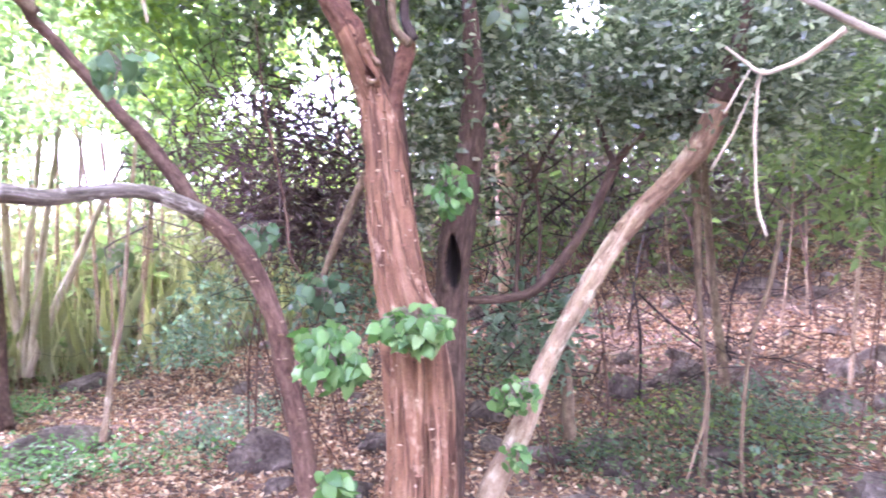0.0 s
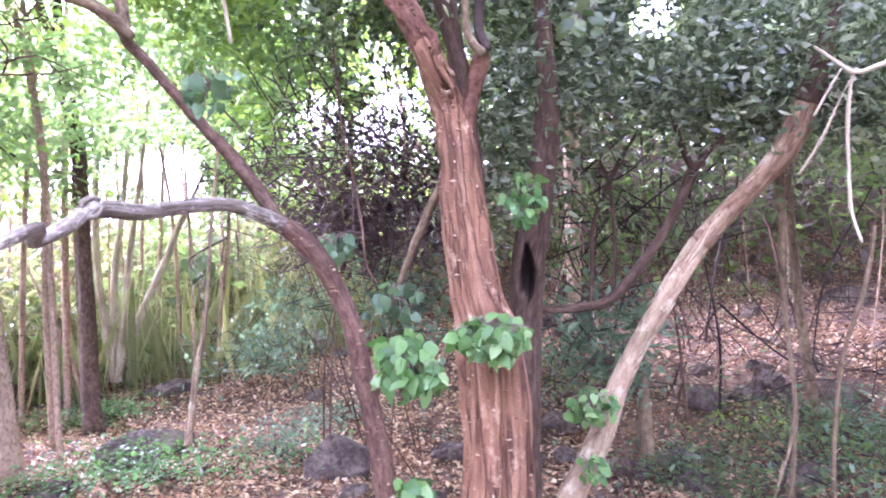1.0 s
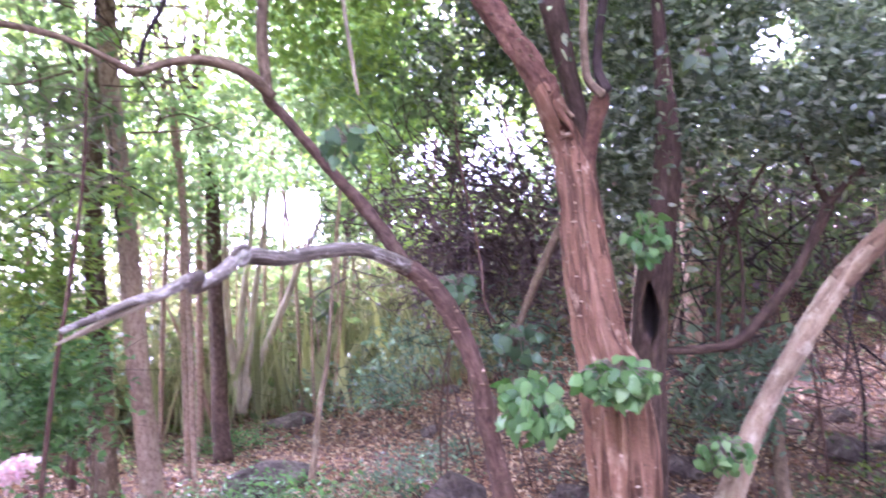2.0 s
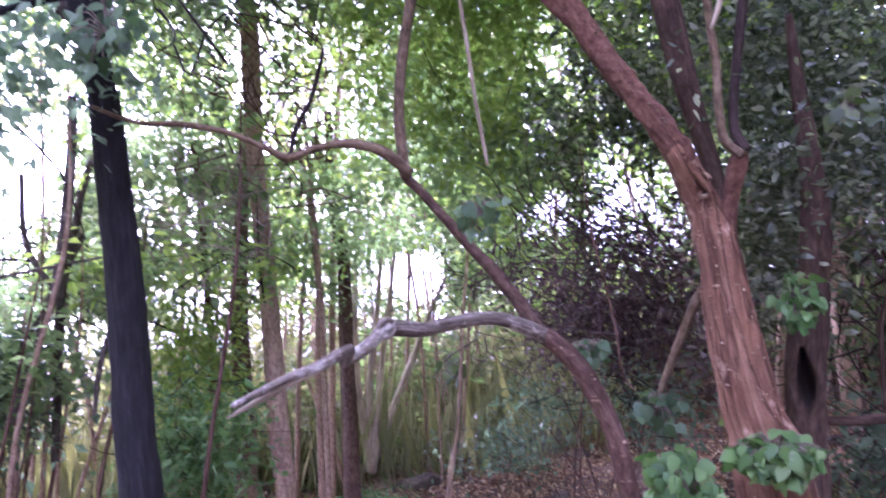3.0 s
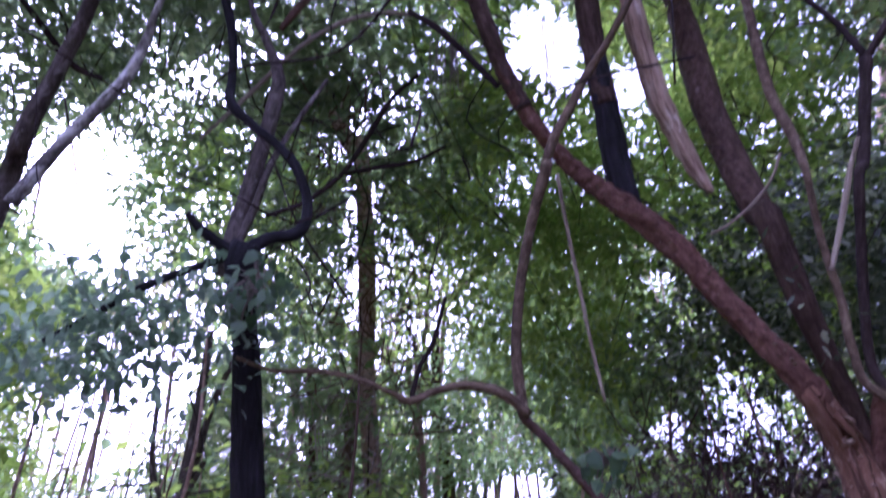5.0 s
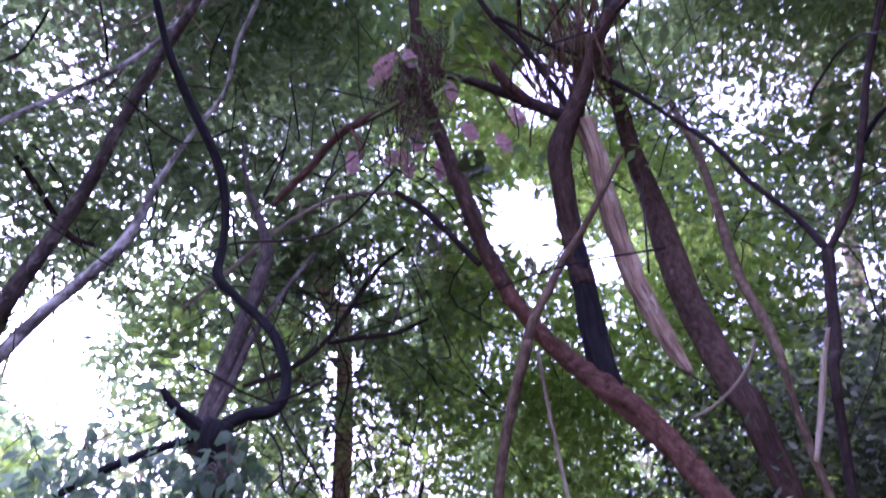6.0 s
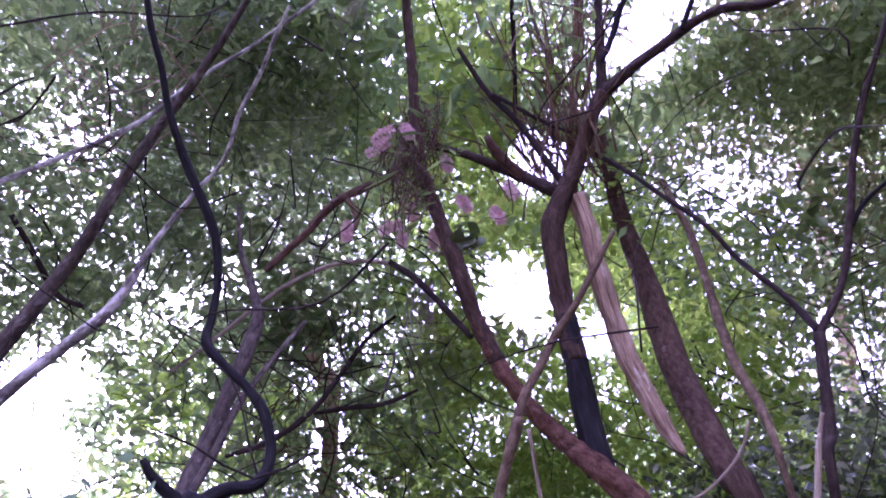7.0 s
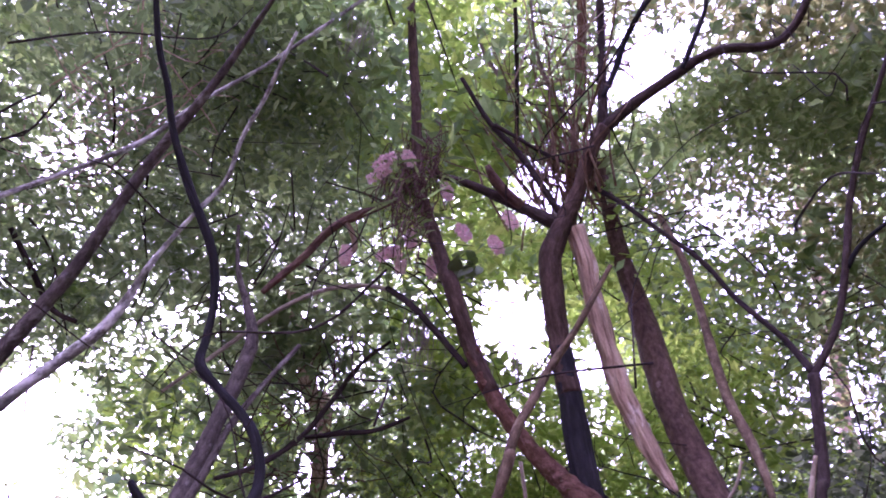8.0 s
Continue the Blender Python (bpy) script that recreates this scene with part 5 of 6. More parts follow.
build_far_woods()


def build_tall_grass():
    """Tall yellow-green grass that closes the glade."""
    rng = np.random.default_rng(77)
    n = 2300
    az, r = np.radians(rng.uniform(10, 62, n)), rng.uniform(8.6, 12.5, n)
    x, y = -np.sin(az) * r, np.cos(az) * r
    z = np.array([ground_height(a, b) for a, b in zip(x, y)])
    grass = thing("tall_grass", (-5, 9, 0.2), "stand of tall yellow-green grass closing the glade", "grass", kind="stuff")
    leaves("blades", rng, np.stack((x, y, z - 0.03), 1), rng.uniform(0.5, 1.4, n), LEAF_STRAW, grass, width=0.011, droop=-5.0, flat=0.2)


build_tall_grass()


def slope_saplings():
    """Thin bare saplings and fallen sticks on the slope."""
    rng = np.random.default_rng(44)
    for k in range(44):
        a, d = rng.uniform(0.02, 0.62), rng.uniform(5.2, 12)
        x, y = math.sin(a) * d, math.cos(a) * d
        z, h, w = ground_bump(x, y), rng.uniform(1.0, 3.2), rng.uniform(0.006, 0.018)
        lx, ly = rng.normal() * 0.25, rng.normal() * 0.2
        sap = thing("sapling", (x, y, z), "thin bare sapling on the leafy slope", "sapling", "saplings")
        rows = [(x, y, z - 0.05, w), (x + lx * 0.3 + rng.normal() * 0.05, y + ly * 0.3, z + h * 0.35, w * 0.85), (x + lx * 0.6 + rng.normal() * 0.06, y + ly * 0.7, z + h * 0.7, w * 0.6), (x + lx, y + ly, z + h, w * 0.3)]
        mat = (BARK_BROWN, TWIG_DARK, BARK_GREY)[k % 3]
        limb("stem", rows, mat, sap)
        for _ in range(2):
            u = rng.uniform(0.35, 0.8)
            q = np.array((x + lx * u, y + ly * u, z + h * u))
            e = q + (rng.normal() * 0.3, rng.normal() * 0.2, rng.uniform(0.15, 0.5))
            limb("twig", [(*q, w * 0.5), (*((q + e) / 2 + rng.normal(size=3) * 0.04), w * 0.4), (*e, w * 0.2)], mat, sap)
    for k in range(46):
        a, d = rng.uniform(-0.5, 0.6), rng.uniform(3.8, 9)
        x, y, t, n, w = math.sin(a) * d, math.cos(a) * d, rng.uniform(0, 6.3), rng.uniform(0.3, 1.3), rng.uniform(0.004, 0.012)
        rows = []
        for u in (-0.5, -0.15, 0.2, 0.5):
            px, py = x + math.cos(t) * n * u + rng.normal() * 0.03, y + math.sin(t) * n * u + rng.normal() * 0.03
            rows.append((px, py, ground_bump(px, py) + w + 0.01, w * (0.9 - abs(u))))
        stick = thing("stick", (x, y, ground_bump(x, y)), "fallen stick on the leaf litter", "stick", "fallen sticks")
        limb("stem", rows, (TWIG_PALE, TWIG_DARK)[k % 2], stick)


slope_saplings()


def build_unseen_wood():
    """Leaf clumps added out of view behind the path, only for their shade."""
    rng = np.random.default_rng(9)
    n = 950
    az = np.radians(rng.uniform(112, 320, n))
    r = rng.uniform(6.5, 10, n)
    c = np.stack((-np.sin(az) * r, np.cos(az) * r, rng.uniform(0.3, 8.5, n)), 1)
    # more unseen clumps overhead at the right, added to shade the slope
    side = rng.uniform((2.8, -2, 5.0), (8, 7, 9.0), (320, 3))
    c = np.concatenate((c, side))
    p = np.repeat(c, 30, 0) + rng.normal(size=(len(c) * 30, 3)) * 0.5
    wood = thing("unseen_wood", (0, -7, 0), "unseen leafy wood added behind the path for its shade", "wood", kind="stuff")
    leaves("foliage", rng, p, 0.32, LEAF_MID, wood, width=0.5)


build_unseen_wood()


# ---- leafy tops, shrubs and climbers near by ----
def foliage(name, parent, seed, n, blobs, size, mat, label="", **shape):
    rng = np.random.default_rng(seed)
    total = sum(b[1][0] * b[1][1] * b[1][2] for b in blobs)
    p = np.concatenate([ball(rng, max(14, int(n * b[1][0] * b[1][1] * b[1][2] / total)), b[0], b[1]) for b in blobs])
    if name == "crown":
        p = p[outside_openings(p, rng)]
    return leaves(name, rng, p, size, mat, parent, label, **shape)


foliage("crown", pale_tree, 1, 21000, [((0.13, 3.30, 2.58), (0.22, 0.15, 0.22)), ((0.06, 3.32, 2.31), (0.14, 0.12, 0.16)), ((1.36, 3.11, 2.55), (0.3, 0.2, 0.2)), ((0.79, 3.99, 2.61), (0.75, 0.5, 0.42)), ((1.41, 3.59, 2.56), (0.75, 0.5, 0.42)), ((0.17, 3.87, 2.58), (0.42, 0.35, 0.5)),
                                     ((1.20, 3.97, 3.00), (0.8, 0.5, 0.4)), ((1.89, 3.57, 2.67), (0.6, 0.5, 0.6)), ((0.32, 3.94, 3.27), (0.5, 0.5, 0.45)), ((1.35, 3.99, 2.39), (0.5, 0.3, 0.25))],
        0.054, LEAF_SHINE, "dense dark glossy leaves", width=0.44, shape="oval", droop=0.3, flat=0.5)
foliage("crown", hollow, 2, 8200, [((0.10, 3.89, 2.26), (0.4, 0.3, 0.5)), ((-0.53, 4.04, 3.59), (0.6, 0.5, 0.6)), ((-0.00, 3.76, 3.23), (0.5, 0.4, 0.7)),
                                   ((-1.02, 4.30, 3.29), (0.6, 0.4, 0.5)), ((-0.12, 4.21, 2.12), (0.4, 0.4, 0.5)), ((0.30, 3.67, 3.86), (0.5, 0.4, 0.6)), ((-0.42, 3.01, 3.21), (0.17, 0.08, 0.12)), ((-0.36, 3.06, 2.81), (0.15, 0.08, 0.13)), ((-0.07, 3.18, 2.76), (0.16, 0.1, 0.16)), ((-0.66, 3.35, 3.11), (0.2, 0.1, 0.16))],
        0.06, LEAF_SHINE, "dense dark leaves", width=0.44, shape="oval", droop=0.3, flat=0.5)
foliage("crown", hollow, 35, 3600, [((0.09, 4.43, 3.10), (0.35, 0.3, 0.45)), ((-0.05, 4.56, 2.56), (0.4, 0.3, 0.4)), ((-0.64, 4.58, 3.26), (0.45, 0.3, 0.4))], 0.065, LEAF_DARK, "dark green crown leaves", width=0.48, droop=0.4)
foliage("crown", lean, 3, 4500, [((-1.94, 4.41, 3.51), (0.8, 0.5, 0.6)), ((-2.58, 4.27, 3.97), (0.9, 0.5, 0.8)), ((-1.68, 4.44, 4.15), (0.7, 0.5, 0.6)), ((-2.87, 3.90, 4.53), (0.7, 0.5, 0.5)), ((-2.08, 4.17, 4.63), (0.6, 0.5, 0.5))],
        0.085, LEAF_FRESH, "fresh green leaves", width=0.5, droop=0.5)

foliage("crown", diag, 31, 2600, [((-2.84, 1.59, 6.45), (0.95, 0.6, 0.6)), ((-3.04, 0.82, 6.59), (0.6, 0.5, 0.4)), ((-4.48, 1.45, 5.01), (0.5, 0.4, 0.4)), ((-4.04, 2.15, 4.73), (0.35, 0.3, 0.35))], 0.085, LEAF_MID, "green crown leaves", width=0.48)
foliage("crown", lean, 33, 4800, [((-3.62, 5.28, 3.30), (0.8, 0.5, 0.45)), ((-2.68, 5.46, 3.64), (0.8, 0.5, 0.45)), ((-1.53, 5.31, 3.39), (0.65, 0.5, 0.38)), ((-4.39, 5.61, 2.79), (0.5, 0.4, 0.5)), ((-2.16, 5.59, 3.22), (0.4, 0.4, 0.2)), ((-3.86, 6.30, 3.00), (0.5, 0.4, 0.3))],
        0.09, LEAF_LIGHT, "green leaves above the glade", width=0.48)
foliage("crown", lean, 34, 2800, [((-2.20, 5.00, 3.24), (0.6, 0.45, 0.45)), ((-1.32, 5.35, 2.81), (0.5, 0.4, 0.35)), ((-2.78, 4.75, 3.91), (0.6, 0.4, 0.5)), ((-1.92, 5.02, 3.69), (0.6, 0.4, 0.35))],
        0.09, LEAF_LIGHT, "green leaves above the glade", width=0.48)
foliage("crown", main, 32, 4500, [((1.04, 3.38, 6.49), (0.9, 0.6, 0.5)), ((0.07, 3.19, 6.78), (0.6, 0.5, 0.5)), ((-2.26, 3.54, 5.04), (0.4, 0.3, 0.35))], 0.085, LEAF_MID, "green crown leaves", width=0.48)

shrub = thing("shrub", (*(-2.32, 10.38), 0.3), "dense dark purplish shrub of tangled twigs", "shrub")


def tangle(parent, seed, n, centre, radii, r, mat):
    rng = np.random.default_rng(seed)
    paths = []
    for _ in range(n):
        a = np.array(centre) + unit(rng.normal(size=3)) * rng.uniform(0, 1) ** 0.5 * radii
        w = unit(rng.normal(size=3) + (0, 0, 0.5))
        bend = rng.normal(size=3) * 0.12
        k = rng.uniform(0.25, 0.8)
        rr = r * rng.uniform(0.5, 1.4)
        paths.append([(*a, rr), (*(a + w * k * 0.5 + bend), rr * 0.75), (*(a + w * k + bend * 0.5), rr * 0.35)])
    return many_tubes("brushwood", paths, mat, parent, 4, 0.12)



def stems_to(parent, seed, n, centre, radii, r, mat):
    """Arching stems from the ground up into a bush."""
    rng = np.random.default_rng(seed)
    base = np.array((centre[0], centre[1], ground_height(centre[0], centre[1]) - 0.05))
    paths = []
    for _ in range(n):
        b = base + rng.normal(size=3) * (0.3, 0.25, 0)
        e = np.array(centre) + unit(rng.normal(size=3)) * rng.uniform(0.4, 1.15) * np.array(radii)
        mid = (b + e) / 2 + rng.normal(size=3) * 0.12
        rr = r * rng.uniform(0.6, 1.3)
        paths.append([(*b, rr), (*mid, rr * 0.8), (*e, rr * 0.3)])
    return many_tubes("brushwood", paths, mat, parent, 5, 0.15)


stems_to(shrub, 41, 5, (-1.15, 5.15, 2.18), (1.25, 0.7, 0.95), 0.008, BARK_BROWN)
tangle(shrub, 43, 110, (-1.19, 4.95, 2.68), np.array((0.9, 0.5, 0.5)), 0.006, TWIG_PURPLE)
tangle(shrub, 4, 300, (-1.15, 5.15, 2.18), np.array((1.25, 0.7, 0.8)), 0.006, TWIG_PURPLE)
foliage("foliage", shrub, 4, 2000, [((-1.15, 5.15, 2.18), (1.25, 0.7, 0.75)), ((-0.71, 5.11, 2.29), (0.4, 0.4, 0.6)), ((-1.55, 5.28, 1.89), (0.5, 0.4, 0.3))], 0.055, LEAF_PURPLE, "small dark purplish leaves")
foliage("foliage", shrub, 15, 700, [((-1.09, 5.12, 2.36), (0.7, 0.4, 0.28)), ((-1.66, 5.00, 2.31), (0.4, 0.4, 0.2))], 0.06, LEAF_PURPLE, "small dark purplish leaves")
foliage("foliage", shrub, 14, 2600, [((-1.16, 5.58, 1.85), (0.85, 0.4, 0.36)), ((-1.17, 5.54, 1.96), (0.7, 0.4, 0.4))], 0.075, LEAF_PURPLE, "small dark purplish leaves")
tangle(climber, 5, 70, (0.70, 4.53, 1.79), np.array((0.7, 0.4, 0.5)), 0.006, TWIG_DARK)
foliage("foliage", climber, 5, 700, [((0.73, 4.72, 1.88), (0.7, 0.4, 0.5)), ((1.15, 4.19, 2.14), (0.5, 0.3, 0.3))], 0.07, LEAF_DARK)

for at, radii, n, size, mat, label in (
        ((-1.87, 6.33, 1.25), (0.9, 0.5, 0.3), 420, 0.08, LEAF_BLUE, "bluish green leafy bush behind the leaning tree"),
        ((-2.81, 7.24, 0.68), (0.9, 0.6, 0.28), 600, 0.085, LEAF_BLUE, "bluish green leafy bush in the glade"),
        ((-0.91, 5.11, 1.26), (0.4, 0.4, 0.4), 450, 0.09, LEAF_BLUE, "dark leafy bush behind the tree"),
        ((-4.48, 4.31, 1.65), (0.5, 0.4, 0.75), 2200, 0.085, LEAF_FRESH, "bright green bush beside the black trunk"),
        ((-3.47, 3.33, 1.11), (0.42, 0.4, 0.5), 1900, 0.08, LEAF_VINE, "dense green bush beside the black trunk"),
        ((2.75, 4.36, 2.32), (0.5, 0.5, 0.85), 1500, 0.10, LEAF_MID, "light green leafy bush up the slope"),
        ((-4.91, 2.85, 1.55), (0.8, 0.6, 0.5), 1500, 0.10, LEAF_BLUE, "grey-green bush tangled with thin stems"),
        ((-4.61, 2.59, 1.78), (0.85, 0.6, 0.55), 1900, 0.09, LEAF_LIGHT, "grey-green bush tangled with thin stems"),
        ((0.53, 4.53, 1.09), (0.45, 0.4, 0.35), 700, 0.09, LEAF_BLUE, "low leafy bush on the slope"),
        ((-5.97, 8.00, 0.73), (1.6, 1.0, 1.2), 2000, 0.13, LEAF_OLIVE, "yellow-green sunlit bush at the glade's end"),
        ((-4.88, 9.84, 0.83), (1.8, 1.0, 0.9), 2000, 0.13, LEAF_OLIVE, "yellow-green sunlit bush at the glade's end"),
        ((2.86, 9.01, 2.10), (2.0, 0.8, 0.5), 600, 0.08, LEAF_DARK, "green bush up the slope"),
        ((0.78, 9.96, 1.79), (1.6, 0.8, 0.8), 900, 0.09, LEAF_MID, "green bush up the slope")):
    bush = thing("bush", (at[0], at[1], ground_height(at[0], at[1])), label, "bush", "bushes")
    foliage("foliage", bush, int(n + at[0] * 10), n, [(at, radii)], size, mat)
    stems_to(bush, n + 1, 4, at, radii, 0.006, BARK_BROWN)
    tangle(bush, n, 40, at, np.array(radii), 0.004, TWIG_DARK)


# single leaves of the climbing vine, each a piece
def vine_leaf_mesh(seed):
    rng = random.Random(seed)
    bm = bmesh.new()
    outline = [(0.16, -0.05), (0.32, 0.02), (0.42, 0.20), (0.43, 0.42), (0.34, 0.66), (0.18, 0.90)]
    spine = [(0.0, 0.0), (0.20, 0.0), (0.42, 0.01), (0.66, -0.03), (0.90, -0.11), (1.12, -0.22)]
    rib = [bm.verts.new((0, y, z)) for y, z in spine]
    wave = rng.uniform(0.03, 0.07)
    for s in (1, -1):
        mid = [bm.verts.new((s * x * 0.5, y + 0.02, 0.10 * x - 0.14 * y * y + rng.uniform(-0.02, 0.02))) for x, y in outline]
        rim = [bm.verts.new((s * x * rng.uniform(0.9, 1.08), y + rng.uniform(-0.03, 0.03), 0.06 * x - 0.20 * y * y + wave * math.sin(k * 2.1 + s))) for k, (x, y) in enumerate(outline)]
        faces = [(rib[0], mid[0], mid[1], rib[1]), (mid[0], rim[0], rim[1], mid[1])]
        for k in range(1, 5):
            faces += [(rib[k], mid[k], mid[k + 1], rib[k + 1]), (mid[k], rim[k], rim[k + 1], mid[k + 1])]
        faces += [(rib[5], mid[5], rim[5])]
        for face in faces:
            bm.faces.new(face if s > 0 else face[::-1])
    me = bpy.data.meshes.new("leaf")
    bm.to_mesh(me)
    bm.free()
    for f in me.polygons:
        f.use_smooth = True
    return me


VINE = {}
for key, mat in (("green", PIECE_GREEN), ("blue", PIECE_BLUE), ("dark", PIECE_DARK)):
    VINE[key] = [vine_leaf_mesh(k) for k in range(4)]
    for me in VINE[key]:
        me.materials.append(mat)


def leaf_cluster(centre, radii, n, size, key, label, seed, facing=(0.1, -1, 0.35)):
    rng = np.random.default_rng(seed)
    vine = thing("vine", centre, label, "vine", "leafy vines")
    stems = []
    for k in range(n):
        q = unit(rng.normal(size=3)) * rng.uniform(0.3, 1) ** 0.5 * radii
        ob = new("leaf", VINE[key][k % 4])
        ob.parent = vine
        normal = unit(np.array(facing) + rng.normal(size=3) * 0.7)
        down = np.array((rng.normal() * 0.5, rng.normal() * 0.3 - 0.2, -0.8))
        y = unit(down - normal * (down @ normal))
        x = np.cross(y, normal)
        s = size * rng.uniform(0.6, 1.2)
        ob.matrix_local = Matrix([[*(np.array((x[i], y[i], normal[i])) * s), q[i]] for i in range(3)] + [[0, 0, 0, 1]])
        b = np.array(centre) + q
        stems.append([(*(np.array(centre) + q * 0.15 + (0, 0.03, 0)), 0.003), (*(np.array(centre) + q * 0.6 + (0, 0, 0.03)), 0.0025), (*b, 0.0018)])
    many_tubes("stalk", stems, TWIG_PALE, vine, 4, 0.05)
    return vine


leaf_cluster((-0.45, 2.73, 1.19), np.array((0.15, 0.08, 0.14)), 112, 0.071, "green", "fresh green vine leaves hanging beside the trunk", 1)
leaf_cluster((-0.12, 2.78, 1.29), np.array((0.17, 0.08, 0.095)), 133, 0.062, "green", "fresh green vine leaves wrapped round the trunk", 2)
leaf_cluster((0.33, 3.35, 0.89), np.array((0.14, 0.08, 0.09)), 64, 0.054, "green", "small green vine leaves on the slope", 3)
leaf_cluster((0.04, 3.28, 1.90), np.array((0.10, 0.08, 0.13)), 48, 0.062, "green", "green vine leaves on the hollow trunk", 4)
leaf_cluster((-0.95, 3.48, 1.70), np.array((0.14, 0.08, 0.08)), 28, 0.071, "blue", "bluish green vine leaves among the twigs", 5)
leaf_cluster((-0.58, 3.25, 1.42), np.array((0.12, 0.08, 0.10)), 31, 0.066, "blue", "bluish green vine leaves behind the leaning stem", 6)
leaf_cluster((-0.45, 2.81, 0.66), np.array((0.10, 0.08, 0.08)), 20, 0.075, "green", "green vine leaves near the ground", 7)
leaf_cluster((0.33, 3.37, 0.58), np.array((0.08, 0.06, 0.07)), 17, 0.058, "green", "green sprouts at the foot of the pale tree", 8)
leaf_cluster((-1.07, 2.30, 2.24), np.array((0.14, 0.08, 0.08)), 21, 0.062, "blue", "large bluish leaves hanging from the leaning tree", 9)
leaf_cluster((0.32, 3.09, 2.68), np.array((0.10, 0.08, 0.10)), 22, 0.062, "dark", "light green vine leaves high beside the trunk", 10)
foliage("foliage", black, 11, 1250, [((-2.62, 1.12, 2.71), (0.42, 0.3, 0.16)), ((-2.42, 1.39, 2.78), (0.36, 0.3, 0.17)), ((-2.66, 1.10, 2.56), (0.3, 0.25, 0.14)), ((-2.59, 1.24, 2.60), (0.3, 0.25, 0.1))],
        0.054, LEAF_BLUE, "leaves hanging from the low branches, bluish to stand in for haze", width=0.55, shape="oval", droop=0.7)
leaf_cluster((-2.14, 1.44, 2.85), np.array((0.14, 0.10, 0.18)), 56, 0.062, "blue", "bluish vine leaves round the black trunk", 12)
leaf_cluster((-1.45, 2.17, 4.77), np.array((0.14, 0.08, 0.10)), 28, 0.083, "dark", "dark green vine leaves on the high limb", 13)
leaf_cluster((-2.31, 4.79, 1.60), np.array((0.12, 0.06, 0.10)), 11, 0.116, "dark", "large dark leaves on the thin sapling", 14)


# ---- orchids on the high limb ----
def build_orchids():
    rng = np.random.default_rng(3)
    orchid = thing("orchid", (-1.62, 1.83, 5.34), "pink orchids in bloom clinging to the high limb", "orchid")
    spikes = (((-1.75, 1.66, 5.39), (-0.6, 0, -0.25)), ((-1.80, 1.69, 5.33), (-0.7, 0, -0.2)), ((-1.61, 1.72, 5.42), (0.3, 0, -0.7)), ((-1.47, 1.98, 5.31), (0.2, 0, -0.7)),
              ((-1.75, 2.05, 5.07), (0.1, 0, -1)), ((-1.90, 2.04, 4.99), (-1, 0, -0.1)), ((-1.67, 2.20, 4.92), (0.05, 0, -1)), ((-2.15, 1.94, 4.99), (0.1, 0, -1)),
              ((-1.43, 2.14, 5.07), (0.4, 0, -0.8)), ((-1.27, 2.28, 5.02), (0.3, 0, -0.8)), ((-1.87, 2.15, 4.99), (0.0, 0, -1)), ((-1.14, 2.21, 5.12), (0.3, 0, -0.8)))
    for at, way in spikes:
        way = unit(np.array(way, float))
        n = 320
        k = rng.uniform(0, 1, n)
        out = unit(rng.normal(size=(n, 3)))
        out = unit(out - (out @ way)[:, None] * way)
        p = np.array(at) + way * ((k - 0.5) * 0.16)[:, None] + out * (0.009 + 0.019 * np.sin(np.clip(k, 0.05, 0.95) * math.pi) ** 0.6)[:, None] * rng.uniform(0.5, 1, n)[:, None]
        v, l, s = leaf_arrays(rng, p, 0.020, width=0.8, droop=0.0, flat=0.3, outward=out * 2)
        child("flower_spike", mesh_from("flower_spike", v, l, s, PETAL), orchid, "plump pink flower spike")
    low = thing("orchid", (-1.92, 1.66, 1.11), "small pink orchid spike low on the black trunk", "orchid")
    n = 320
    k, out = rng.uniform(0, 1, n), unit(rng.normal(size=(n, 3)) * (1, 1, 0.2))
    p = np.array((-1.92, 1.66, 1.11)) + np.stack((k * 0.10 - 0.05, k * 0, k * 0.06), 1) + out * 0.035 * rng.uniform(0.4, 1, n)[:, None]
    v, l, s = leaf_arrays(rng, p, 0.022, width=0.8, droop=0.0, flat=0.3, outward=out * 2)
    child("flower_spike", mesh_from("flower_spike", v, l, s, PETAL), low, "plump pink flower spike")
    limb("stalk", [(-2.27, 1.8, 0.9, 0.004), (*(-1.96, 1.68, 1.07), 0.004), (*(-1.92, 1.66, 1.11), 0.003)], TWIG_PALE, low)
    roots = []
    for _ in range(170):
        a = np.array((-1.60, 1.82, 5.43)) + rng.normal(size=3) * (0.10, 0.07, 0.26)
        k = rng.uniform(0.1, 0.5)
        roots.append([(*a, 0.004), (*(a + rng.normal(size=3) * 0.05 - (0, 0, k * 0.5)), 0.004), (*(a + rng.normal(size=3) * 0.07 - (0, 0, k)), 0.002)])
    many_tubes("root_tangle", roots, BARK_BROWN, orchid, 4, 0.08, label="tangle of hanging brown roots")
    leaves("foliage", rng, np.array((-1.62, 1.88, 5.31)) + rng.normal(size=(110, 3)) * (0.12, 0.06, 0.2), 0.2, LEAF_MID, orchid, "narrow strap leaves", width=0.12)
    for at, n, long in (((-1.71, 1.10, 6.01), 30, 0.35), ((-1.88, 2.44, 4.57), 45, 0.5), ((-1.23, 2.51, 4.38), 16, 0.7)):
        beard = thing("hanging_roots", at, "thin pale roots hanging in the air", "roots", "hanging roots")
        rows = []
        for _ in range(n):
            a = np.array(at) + rng.normal(size=3) * (0.06, 0.05, 0.05)
            k = long * rng.uniform(0.4, 1)
            rows.append([(*(a + (0, 0, long * 0.5)), 0.0022), (*(a + rng.normal(size=3) * 0.02), 0.002), (*(a + rng.normal(size=3) * 0.03 - (0, 0, k * 0.6)), 0.0015)])
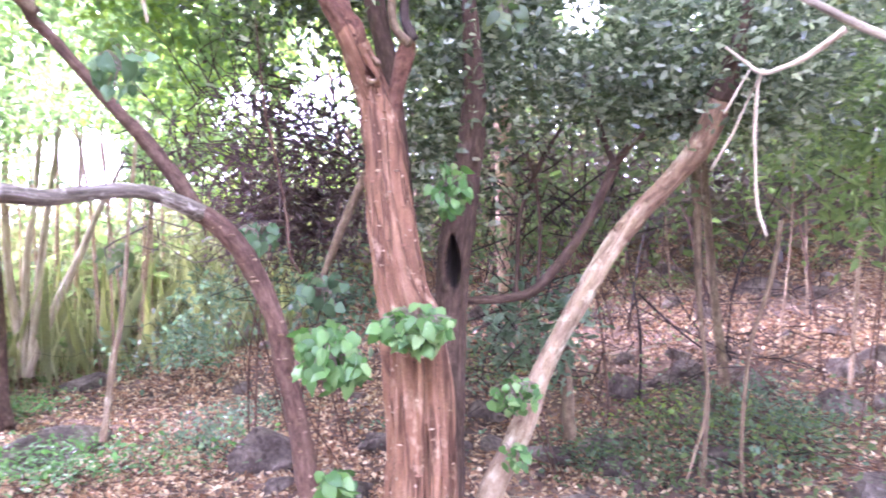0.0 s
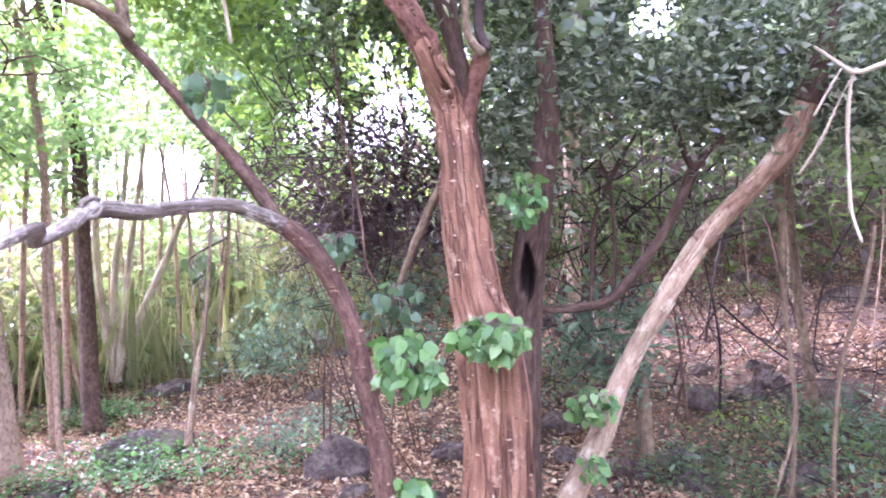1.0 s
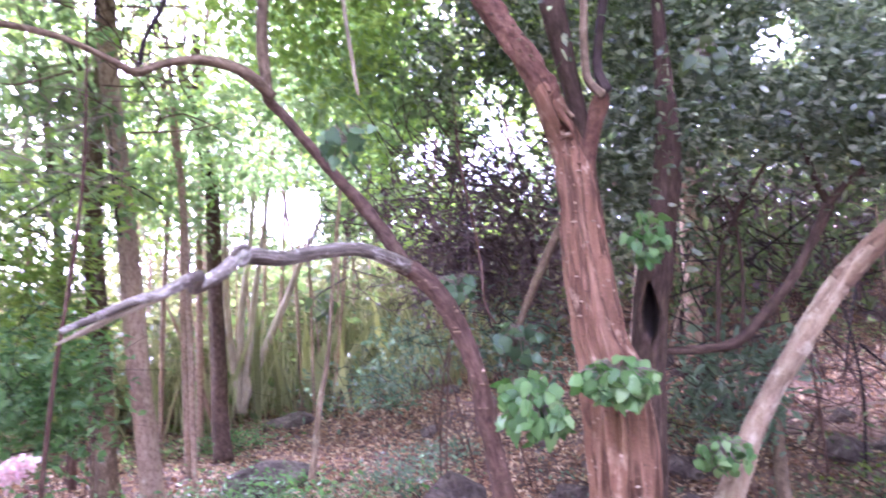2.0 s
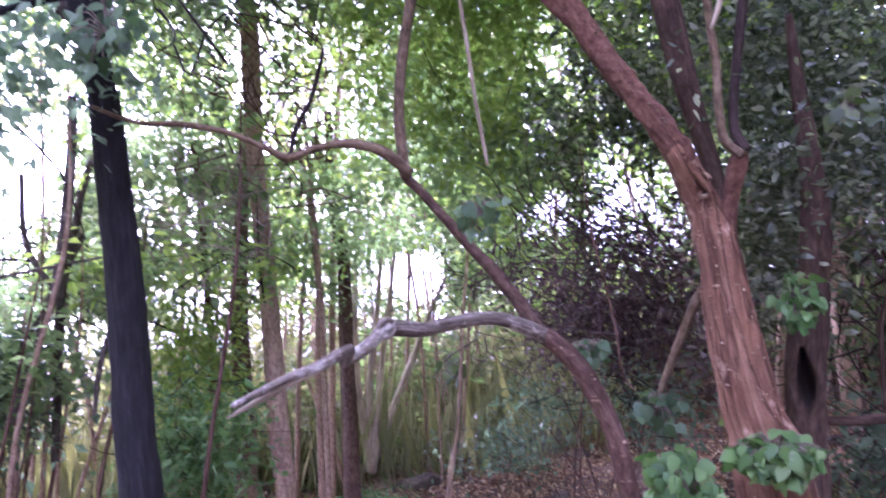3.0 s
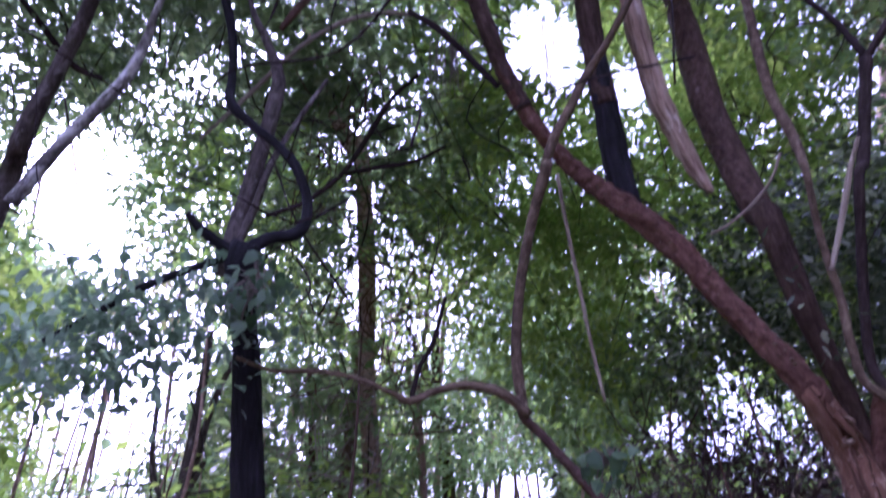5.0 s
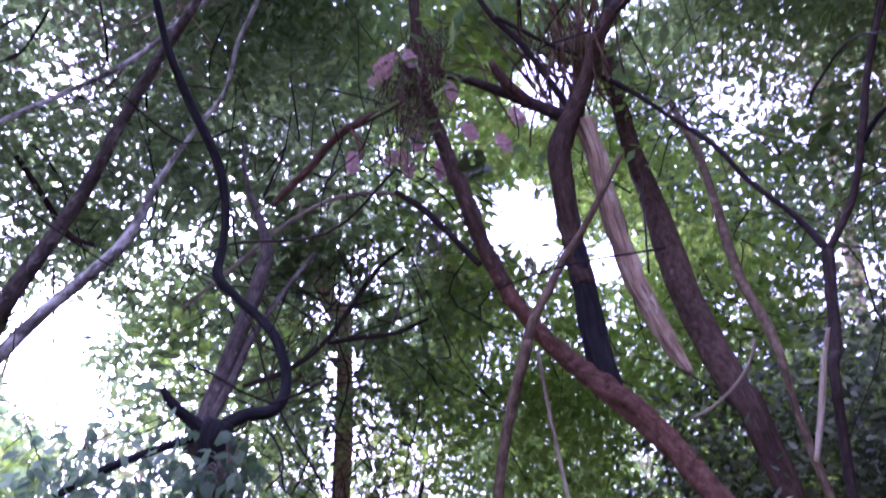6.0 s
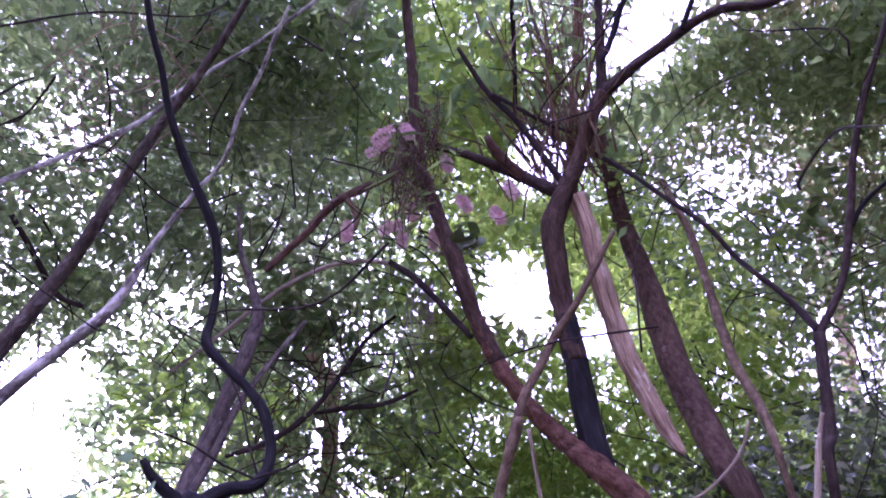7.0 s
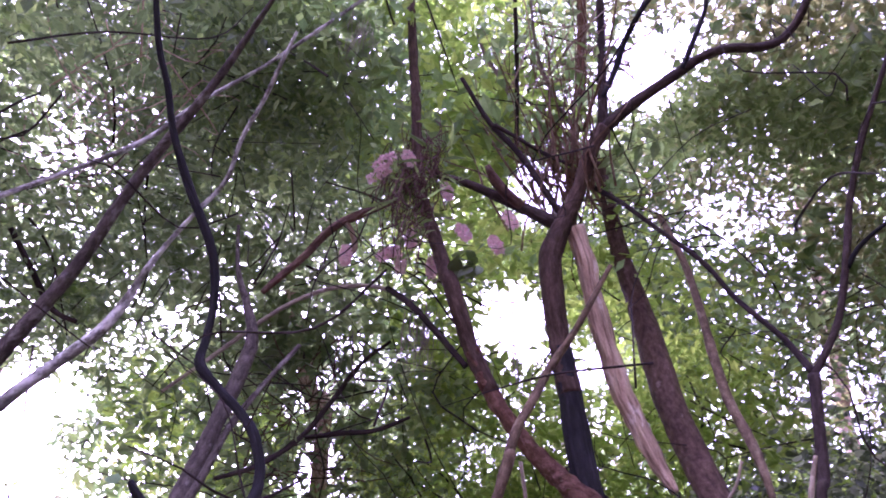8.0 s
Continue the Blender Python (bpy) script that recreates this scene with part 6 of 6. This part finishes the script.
        many_tubes("root_tangle", rows, TWIG_PALE, beard, 3, 0.15)


build_orchids()
tangle(main, 71, 70, (-0.67, 2.01, 6.32), np.array((0.5, 0.3, 0.5)), 0.006, BARK_PALE)
rng = np.random.default_rng(52)
fan = []
for _ in range(64):
    a = np.array((-0.80, 2.35, 5.35)) + rng.normal(size=3) * (0.16, 0.1, 0.16)
    w = unit(np.array((0.05, -0.45, 0.9)) + rng.normal(size=3) * 0.3)
    k, r = rng.uniform(0.5, 1.3), rng.uniform(0.005, 0.011)
    fan.append([(*a, r), (*(a + w * k * 0.35 + rng.normal(size=3) * 0.04), r * 0.85), (*(a + w * k * 0.7 + rng.normal(size=3) * 0.06), r * 0.6), (*(a + w * k), r * 0.3)])
many_tubes("brushwood", fan, BARK_STEM, main, 5, 0.1)
tangle(main, 72, 60, (-0.85, 2.55, 5.83), np.array((0.3, 0.2, 0.5)), 0.005, BARK_BROWN)
tangle(black, 73, 110, (-3.18, 3.07, 4.83), np.array((0.6, 0.4, 0.8)), 0.006, BARK_BROWN)
tangle(black, 75, 110, (-3.23, 3.66, 3.54), np.array((0.7, 0.4, 0.9)), 0.006, BARK_BROWN)
tangle(black, 76, 60, (-3.55, 3.45, 2.56), np.array((0.5, 0.4, 0.6)), 0.005, TWIG_PALE)
tangle(diag, 74, 60, (-3.20, 0.69, 5.49), np.array((0.8, 0.4, 0.7)), 0.005, BARK_GREY)


# ---- undergrowth ----
def plant(at, size, n, mat, seed, label):
    rng = np.random.default_rng(seed)
    z = ground_bump(*at)
    ob = thing("undergrowth_plant", (at[0], at[1], z), label, "plant", "undergrowth plants")
    p = np.array((at[0], at[1], z)) + rng.normal(size=(n, 3)) * (size, size, 0) + np.stack((np.zeros(n), np.zeros(n), rng.uniform(0.03, 0.9, n) * size), 1)
    leaves("foliage", rng, p, size * 0.2, mat, ob, width=0.5, droop=-0.1, shape="oval")
    stems = [[(at[0], at[1], z - 0.02, 0.005), (*((np.array((at[0], at[1], z)) + q) / 2 + (0, 0, 0.02)), 0.0025), (*q, 0.0015)] for q in p[:7]]
    many_tubes("stalk", stems, TWIG_DARK, ob, 4, 0.1)


def undergrowth():
    rng = np.random.default_rng(21)
    k = 0
    for at, mat, label, reps, spread in (((-3.06, 4.75), LEAF_VINE, "low bright green ground plant", 4, 0.4), ((-2.38, 4.69), LEAF_VINE, "low bright green ground plant", 3, 0.35), ((-3.83, 6.57), LEAF_VINE, "low green plant by the rock", 2, 0.25),
                                         ((-1.93, 5.44), LEAF_BLUE, "small green plant in the leaf litter", 2, 0.3), ((-1.61, 6.08), LEAF_BLUE, "small bluish plant by the rock", 2, 0.25),
                                         ((1.23, 4.54), LEAF_BLUE, "leafy green undergrowth plant", 3, 0.4), ((1.72, 4.74), LEAF_DARK, "leafy green undergrowth plant", 3, 0.4), ((2.07, 4.55), LEAF_BLUE, "leafy green undergrowth plant", 3, 0.45),
                                         ((1.85, 4.11), LEAF_DARK, "leafy green undergrowth plant", 3, 0.4), ((0.19, 5.46), LEAF_BLUE, "small green plant behind the trunk", 3, 0.25), ((-3.55, 8.49), LEAF_VINE, "green plant in the glade", 4, 0.6),
                                         ((2.42, 7.75), LEAF_MID, "green plant up the slope", 5, 1.0), ((4.14, 9.17), LEAF_MID, "green plant up the slope", 5, 1.0), ((-4.61, 6.31), LEAF_MID, "green plant in the glade", 4, 0.5),
                                         ((1.11, 4.50), LEAF_DARK, "dark leafy undergrowth plant", 3, 0.12),
                                         ((1.42, 4.82), LEAF_DARK, "dark leafy undergrowth plant", 2, 0.12),
                                         ((1.61, 4.97), LEAF_FRESH, "yellow-green leafy undergrowth plant on the slope", 1, 0.05),
                                         ((2.16, 4.74), LEAF_BLUE, "bluish green undergrowth plant", 2, 0.15),
                                         ((2.11, 4.33), LEAF_MID, "leafy green undergrowth plant", 2, 0.15),
                                         ((-3.38, 4.67), LEAF_VINE, "low green ground cover plant", 3, 0.15),
                                         ((-3.00, 4.73), LEAF_VINE, "low green ground cover plant", 3, 0.18),
                                         ((-2.64, 4.67), LEAF_VINE, "low green ground cover plant", 2, 0.15),
                                         ((-4.36, 6.74), LEAF_VINE, "tuft of bright green leaves", 3, 0.15),
                                         ((-1.88, 5.31), LEAF_BLUE, "small green plant by the boulder", 2, 0.12),
                                         ((-3.83, 8.60), LEAF_VINE, "green plant in the glade", 2, 0.20)):
        for _ in range(reps):
            k += 1
            x, y = at[0] + rng.normal() * spread, at[1] + rng.normal() * spread
            plant((x, y), rng.uniform(0.14, 0.26), int(rng.uniform(130, 240)), mat, k, label)


undergrowth()

for k, at in enumerate(((1.69, 6.23, 1.04), (2.06, 5.14, 0.97), (2.55, 7.56, 1.70), (2.94, 6.32, 1.66), (1.15, 5.40, 0.77), (0.71, 5.28, 0.79), (1.88, 4.27, 0.60), (-0.06, 5.93, 0.70))):
    brush = thing("brush", (at[0], at[1], ground_height(at[0], at[1])), "leafless brush of thin tangled twigs on the slope", "brush", "brush on the slope")
    tangle(brush, 60 + k, 38, (at[0], at[1], ground_height(at[0], at[1]) + 0.35), np.array((0.7, 0.5, 0.3)), 0.004, (BARK_BROWN, TWIG_DARK)[k % 2])
    foliage("foliage", brush, 80 + k, 70, [((at[0], at[1], ground_height(at[0], at[1]) + 0.35), (0.7, 0.5, 0.35))], 0.05, (LEAF_DARK, LEAF_DUSK)[k % 2])

# smaller stones scattered over the slope
rng = np.random.default_rng(31)
for k in range(120):
    a, r = rng.uniform(-0.35, 0.62), rng.uniform(3.9, 10)
    x, y = r * math.sin(a), r * math.cos(a)
    if x > -0.8 or k % 4 == 0:
        rock((x, y), rng.uniform(0.04, 0.21), rng.uniform(0.45, 0.8), k + 20, 0.35, "small grey stone among the fallen leaves")
